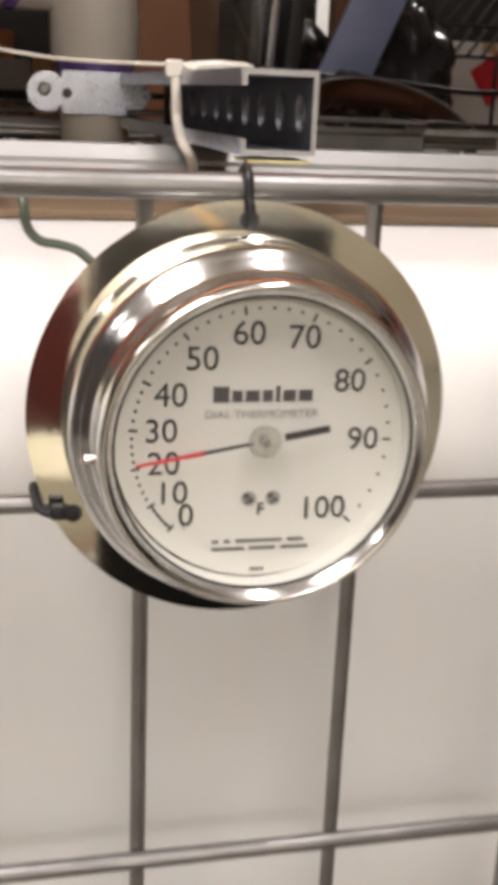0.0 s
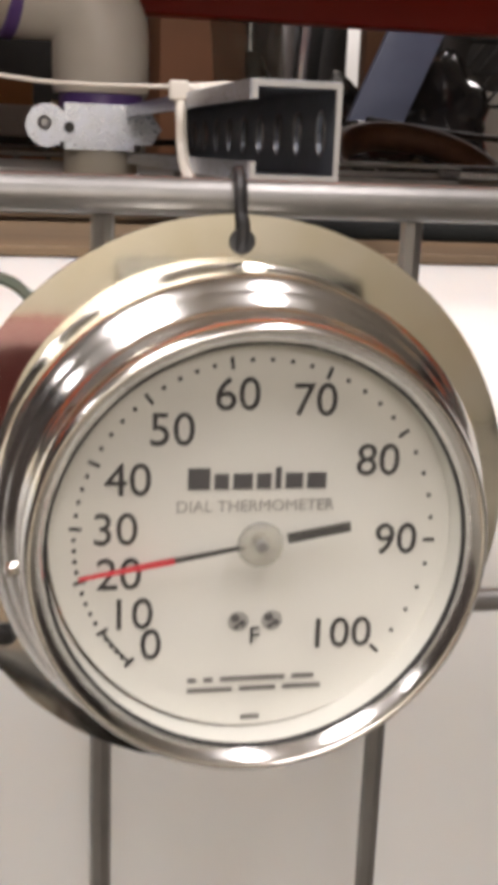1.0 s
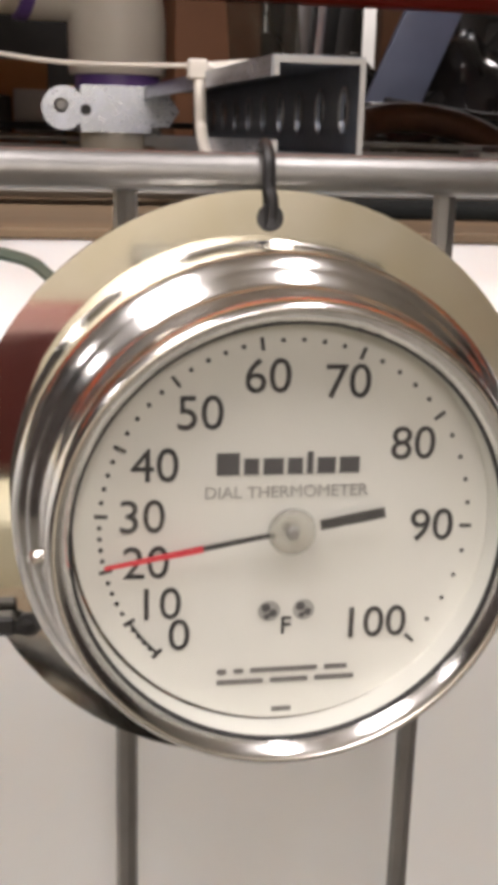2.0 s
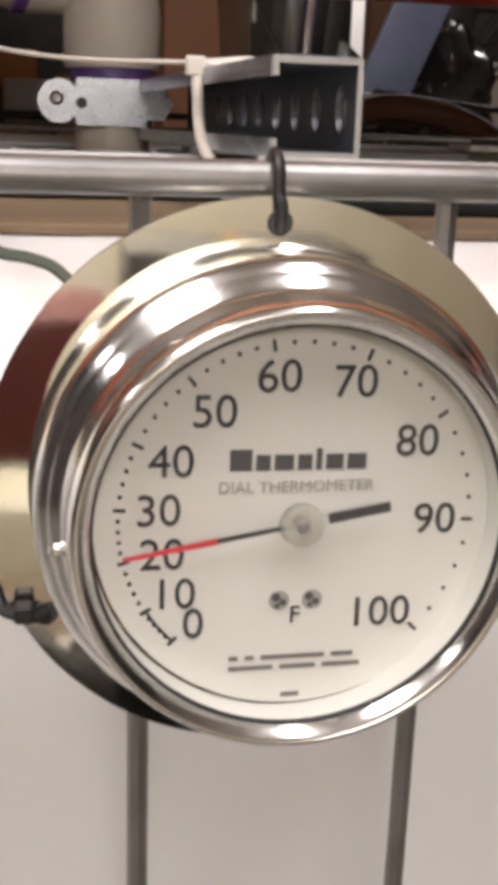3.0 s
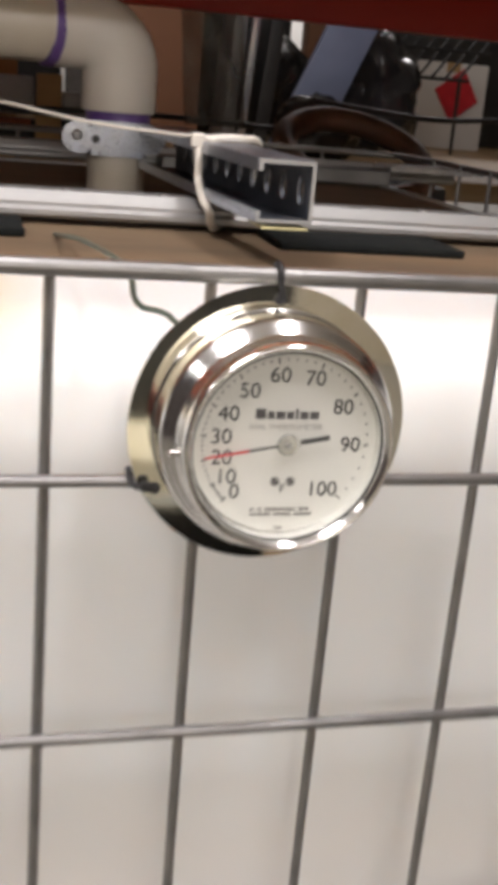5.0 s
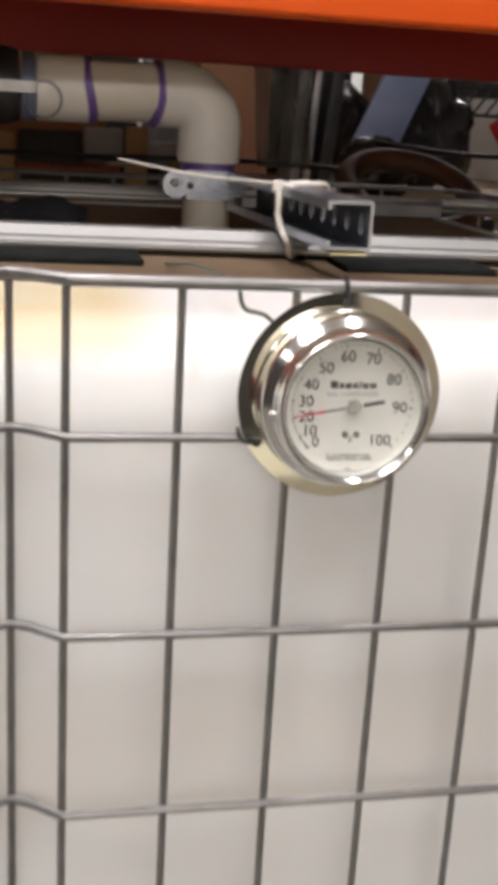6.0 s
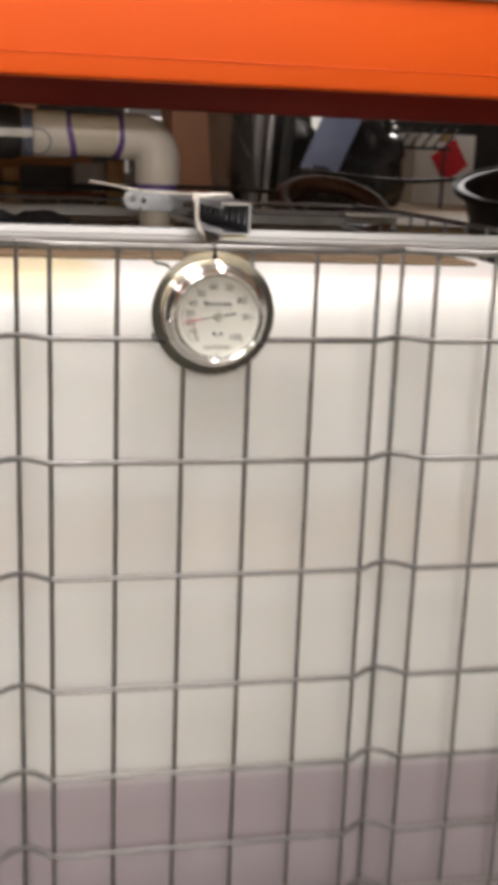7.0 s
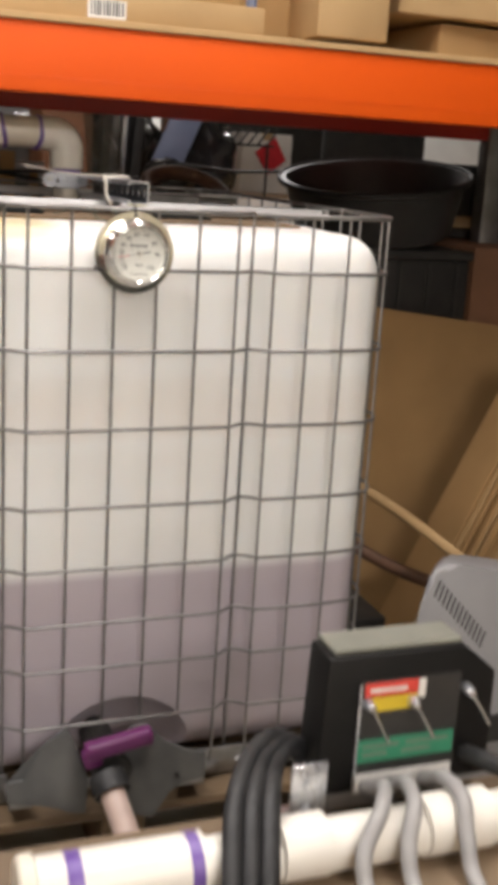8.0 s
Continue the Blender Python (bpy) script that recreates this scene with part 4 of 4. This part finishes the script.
single("black_cable", tube(curve_points([(-0.55, 1.566, 1.30), (-0.42, 1.566, 1.358), (-0.19, 1.566, 1.364), (0.02, 1.566, 1.356), (0.18, 1.57, 1.32), (0.24, 1.58, 1.2965)], 6), 0.005, 8), RUBBER, "thin black cable over the small cases", "cable")


def crate(x0, x1, y0, y1, z0, z1, mat, label, group=""):
    """A ribbed plastic crate with a proud rim."""
    ob = thing("dark_crate", ((x0 + x1) / 2, (y0 + y1) / 2, z0), label, "crate", group)
    part("body", box(x0, x1, y0, y1, z0, z1 - 0.03, 0.010), mat, ob)
    part("rim", box(x0 - 0.008, x1 + 0.008, y0 - 0.008, y1 + 0.008, z1 - 0.0295, z1, 0.006), mat, ob)
    n = max(3, int((x1 - x0) / 0.09))
    for k in range(n):
        x = x0 + (k + 0.5) * (x1 - x0) / n
        part("rib", box(x - 0.006, x + 0.006, y0 - 0.007, y0 + 0.002, z0 + 0.02, z1 - 0.035, 0.002, 1), mat, ob)


# round black tub
tub = thing("black_tub", (1.17, 1.50, 1.15), "round black plastic tub tipped on dark crates", "tub")
pr = [(0.0, -0.19), (0.25, -0.19), (0.265, -0.18), (0.30, -0.02), (0.325, -0.012), (0.325, 0.0), (0.300, 0.0), (0.29, -0.02), (0.25, -0.16), (0.0, -0.165)]
part("bowl", spin_at(lathe(pr, (1.19, 1.46, 1.415), "z", 48), (1.19, 1.46, 1.415), 8, -7, 0), BLACK, tub)
part("rim", spin_at(lathe([(0.322 + 0.007 * math.cos(q), 0.007 * math.sin(q)) for q in [2 * math.pi * n / 8 for n in range(8)]], (1.19, 1.46, 1.415), "z", 48, True), (1.19, 1.46, 1.415), 8, -7, 0), RUBBER, tub)
crate(1.50, 2.10, 1.60, 1.95, 1.21, 1.47, BLACK, "black crate on a brown carton")
crate(0.94, 1.46, 1.24, 1.72, 0.72, 1.19, BLACK, "black plastic crate under the tub")
crate(0.90, 1.45, 1.20, 1.72, 0.0, 0.71, STEEL_D, "tall dark crate standing on the floor")
carton("carton", 1.48, 2.15, 1.25, 1.98, 0.0, 1.205, CARD_D, "reddish brown cardboard carton on the floor")

# ---- leaning cardboard ----
bm = box(0.60, 1.55, 1.02, 1.026, 0.0, 1.03, 0.001, 1)
single("cardboard_sheet", spin_at(spin_at(bm, (1.0, 1.02, 0), -6, 0, 0), (1.0, 1.02, 0.5), 0, 7, 0), CARD, "large flat cardboard sheet leaning on the crates", "cardboard")
stack = thing("cardboard_stack", (1.2, 0.85, 0), "stack of flattened cardboard cartons leaning over", "cardboard")
for k in range(30):
    x = 0.905 + k * 0.0105 + 0.003 * math.sin(k * 2.3)
    bm = box(x, x + 0.0065, 0.60 + 0.010 * math.sin(k * 1.7) - 0.002 * k, 0.76, 0.0, 1.06 + 0.02 * math.sin(k * 3.1) - 0.006 * k, 0.0008, 1)
    part("flattened_carton", spin_at(bm, (x, 0.8, 0), 0, 26, 0), (CARD, CARD, CARD_L, CARD, CARD_L)[k % 5], stack)
single("wooden_pole", tube(curve_points([(0.60, 0.62, 0.69), (0.72, 0.46, 0.655), (0.84, 0.24, 0.575), (0.98, -0.02, 0.45)], 5), 0.014, 12), CARD_L, "pale bent pole leaning beside the tank", "pole")
single("brown_hose", tube(curve_points([(0.60, 0.62, 0.56), (0.70, 0.52, 0.50), (0.82, 0.36, 0.45), (0.98, 0.14, 0.43)], 5), 0.017, 12), BROWN_RUB, "dark brown hose beside the tank", "hose")
crate(0.58, 0.74, 0.30, 0.58, 0.0, 0.36, BLACK, "black crate on the floor beside the tank")

# ---- grey appliance ----
app = thing("grey_appliance", (0.85, 0.05, 0), "grey plastic appliance with rounded shoulders and vents", "appliance")
bm = prism([(0.600, 0.0), (0.604, 0.30), (0.613, 0.45), (0.626, 0.555), (0.640, 0.612), (0.656, 0.634), (0.680, 0.642), (0.712, 0.638), (0.86, 0.606), (1.02, 0.58), (1.05, 0.0)], -0.07, 0.16)
# it stands turned a little away, with the top falling towards the back
for v in bm.verts:
    v.co.x += (v.co.y + 0.07) * 0.66
    v.co.z -= (v.co.y + 0.07) * 0.32 * v.co.z / 0.65
bmesh.ops.bevel(bm, geom=[e for e in bm.edges if abs(e.verts[0].co.y - e.verts[1].co.y) < 0.01], offset=0.016, segments=3, profile=0.5, affect="EDGES")
part("body", bm, GREYP, app)
for k in range(13):
    x, z = 0.664 + k * 0.0105, 0.588 - k * 0.0108
    part("vent_slot", spin_at(box(x - 0.0022, x + 0.0022, -0.0712, -0.066, z - 0.019, z + 0.019, 0.0005, 1), (x, -0.07, z), 0, 16, 0), BLACK, app)
part("lower_grille", box(0.83, 1.05, -0.074, -0.068, 0.20, 0.27, 0.003, 1), BLACK, app, "dark grille opening")

# ---- bench with controller, pipes and hoses ----
BENCHWOOD = material("dull_plywood", (0.21, 0.145, 0.085), 0.7, 0, (0.14, 0.10, 0.065), 6, 180, 0.7, 0.1, stretch=(0.3, 1, 1))
bench = thing("bench", (0.0, -1.1, 0), "low plywood bench under the pipework", "bench")
part("top", box(-0.75, 0.75, -1.38, -0.872, 0.655, 0.674, 0.002, 1), BENCHWOOD, bench)
for x in (-0.7, 0.7):
    for y in (-1.33, -0.92):
        part("leg", box(x - 0.025, x + 0.025, y - 0.025, y + 0.025, 0, 0.655, 0.002, 1), WOOD, bench)
CASE_BLACK = material("controller_black", (0.007, 0.0068, 0.0065), 0.55, 0, (0.014, 0.013, 0.012), 15, 250, 0.6, 0.05, 0.05)
CASE_BLACK.node_tree.nodes["Principled BSDF"].inputs["Specular IOR Level"].default_value = 0.2
ctl = thing("controller_box", (0.125, -0.88, 0.675), "black controller box with toggle switches and coloured labels", "controller")
bm = prism([(0.008, 0.702), (0.250, 0.702), (0.248, 0.845), (0.200, 0.885), (0.016, 0.885)], -0.905, -0.845)
bmesh.ops.bevel(bm, geom=bm.edges[:], offset=0.004, segments=2, profile=0.5, affect="EDGES")
part("case", bm, CASE_BLACK, ctl)
strap = [(0.215, -0.903, 0.735), (0.222, -0.945, 0.745), (0.238, -1.0, 0.752), (0.262, -1.04, 0.738), (0.285, -1.075, 0.700), (0.32, -1.14, 0.686)]
part("power_lead", tube(curve_points(strap, 6), 0.012, 10), RUBBER, ctl, "thick black power lead")
part("foot", box(0.03, 0.21, -0.9, -0.874, 0.675, 0.7015, 0.002, 1), STEEL_D, ctl)
part("lid", box(0.024, 0.198, -0.898, -0.846, 0.8855, 0.8935, 0.002, 1), TAPE, ctl, "greenish grey lid strip")
panel = part("front_panel", box(0.058, 0.196, -0.9085, -0.9055, 0.703, 0.852, 0.001, 1), BLACK, ctl, "dark switch panel")
for n_, x0, x1, z0, z1, m, lab in (("red_label", 0.063, 0.135, 0.832, 0.850, LABEL_RED, "red label with pale bars"), ("yellow_label", 0.073, 0.135, 0.812, 0.831, LABEL_YELLOW, "yellow label"), ("green_label", 0.060, 0.192, 0.744, 0.775, LABEL_GREEN, "green label with pale bars"), ("white_label", 0.057, 0.193, 0.704, 0.729, WHITE, "white strip"), ("edge_strip", 0.056, 0.060, 0.706, 0.850, ZINC, "bright edge"), ("white_tab", 0.136, 0.146, 0.825, 0.850, WHITE, "white tab")):
    part(n_, box(x0, x1, -0.9100, -0.9088, z0, z1, 0.0004, 1), m, panel, lab)
for z0, w in ((0.838, 0.05),):
    part("print_bar", box(0.070, 0.070 + w, -0.9106, -0.9101, z0, z0 + 0.005), WHITE, panel)
for z0, xa, xb in ((0.764, 0.066, 0.115), (0.764, 0.125, 0.185), (0.753, 0.066, 0.100), (0.753, 0.12, 0.16)):
    part("print_bar", box(xa, xb, -0.9106, -0.9101, z0, z0 + 0.0035), TAPE, panel)
for x, z in ((0.068, 0.824), (0.128, 0.822), (0.205, 0.828)):
    tg = part("toggle", lathe([(0, -0.924), (0.005, -0.924), (0.0065, -0.920), (0.0075, -0.909), (0.0075, -0.904)], (x, 0, z), "y", 16), ZINC, ctl, "chrome toggle switch")
    part("lever", tube([(x, -0.920, z), (x + 0.004, -0.944, z - 0.016), (x + 0.007, -0.955, z - 0.026)], 0.0026, 10), CHROME, tg)
fit = thing("bench_pipework", (-0.05, -1.0, 0.675), "white plastic pipework with purple rings on the bench", "pipe")
part("pipe", tube([(-0.352, -1.0, 0.7095), (-0.165, -1.0, 0.7095)], 0.0345, 32), PVC_W, fit)
part("pipe", tube([(-0.165, -1.0, 0.7055), (0.34, -1.0, 0.7055)], 0.0300, 32), PVC_W, fit)
for x0, x1 in ((-0.316, -0.299), (-0.185, -0.171)):
    part("primer_ring", lathe([(0.0340, x0), (0.0349, x0), (0.0349, x1), (0.0340, x1)], (0, -1.0, 0.7095), "x", 40, True), PRIMER, fit, "purple primer ring")
for x0, x1 in ((-0.08, -0.02), (0.10, 0.19)):
    part("coupling", lathe([(0.030, x0), (0.0355, x0 + 0.002), (0.0355, x1 - 0.002), (0.030, x1)], (0, -1.0, 0.7095), "x", 40), PVC_W, fit)
part("end_cap", lathe([(0, -0.366), (0.033, -0.365), (0.037, -0.361), (0.037, -0.348), (0.034, -0.346)], (0, -1.0, 0.7115), "x", 40), PVC, fit)
brk = thing("pipe_bracket", (-0.02, -0.925, 0.675), "bright zinc pipe bracket bolted to the bench", "bracket")
part("plate", box(-0.040, 0.006, -0.944, -0.938, 0.690, 0.774, 0.002, 2), ZINC, brk)
part("foot", box(-0.050, 0.006, -0.938, -0.89, 0.675, 0.690, 0.002, 1), ZINC, brk)
for z in (0.715, 0.75):
    part("bolt", lathe([(0, -0.951), (0.006, -0.950), (0.0065, -0.944)], (-0.02, 0, z), "y", 6), ZINC, brk)
single("hose_fitting", lathe([(0, 0), (0.012, 0), (0.012, 0.02), (0.009, 0.022), (0.009, 0.034), (0, 0.034)], (0.0, -0.93, 0.675), "z", 6), BRIGHT, "bright hexagonal hose fitting", "fitting")
for k in range(3):
    d = k * 0.021
    pts = [(0.03 + d * 0.4, -0.855, 0.70), (-0.02 + d * 0.5, -0.862, 0.765 - d * 0.3), (-0.075 + d * 0.7, -0.91, 0.782 - d * 0.4), (-0.125 + d, -0.985, 0.770 - d * 0.1), (-0.150 + d, -1.055, 0.720), (-0.158 + d, -1.075, 0.687), (-0.165 + d, -1.2, 0.686)]
    single("black_hose", tube(curve_points(pts, 8), 0.0115, 12), RUBBER, "black rubber hose looping over the bench pipe", "hose", "hoses over the pipe")
for k, (x0, x1) in enumerate(((0.075, 0.0), (0.105, 0.055), (0.155, 0.130))):
    pts = [(x0, -0.895, 0.705), (x0 - 0.002, -0.93, 0.722), (x0 - 0.008, -0.97, 0.748), ((x0 + x1) / 2, -1.02, 0.752), (x1 + 0.005, -1.05, 0.72), (x1, -1.09, 0.685), (x1 - 0.02, -1.25, 0.684)]
    single("grey_cable", tube(curve_points(pts, 8), 0.0095, 12), GREYCABLE, "grey flexible conduit from the controller", "cable", "conduits on the bench")

# ---- across the aisle, mirrored in the polished flange ----
for k, (x, w, hgt) in enumerate(((-1.5, 0.6, 0.72), (-0.75, 0.92, 0.74), (0.22, 0.80, 0.96), (2.30, 0.9, 0.62))):
    back = -5.1 if k == 3 else -4.0
    crate(x, x + w, back, back + 0.68, 0.0, 0.27, BLACK, "black crate under a maroon carton", "crates across the aisle")
    carton("carton", x, x + w, back, back + 0.7, 0.272, hgt, DARKGREY if k == 2 else MAROON, "dark grey carton on a black crate" if k == 2 else "dark maroon carton on a black crate", k % 3, "cartons across the aisle", 0.01)
carton("carton", -0.45, 0.78, -2.60, -2.25, 0.0, 0.47, CREAM, "long cream carton standing in the aisle", 1)
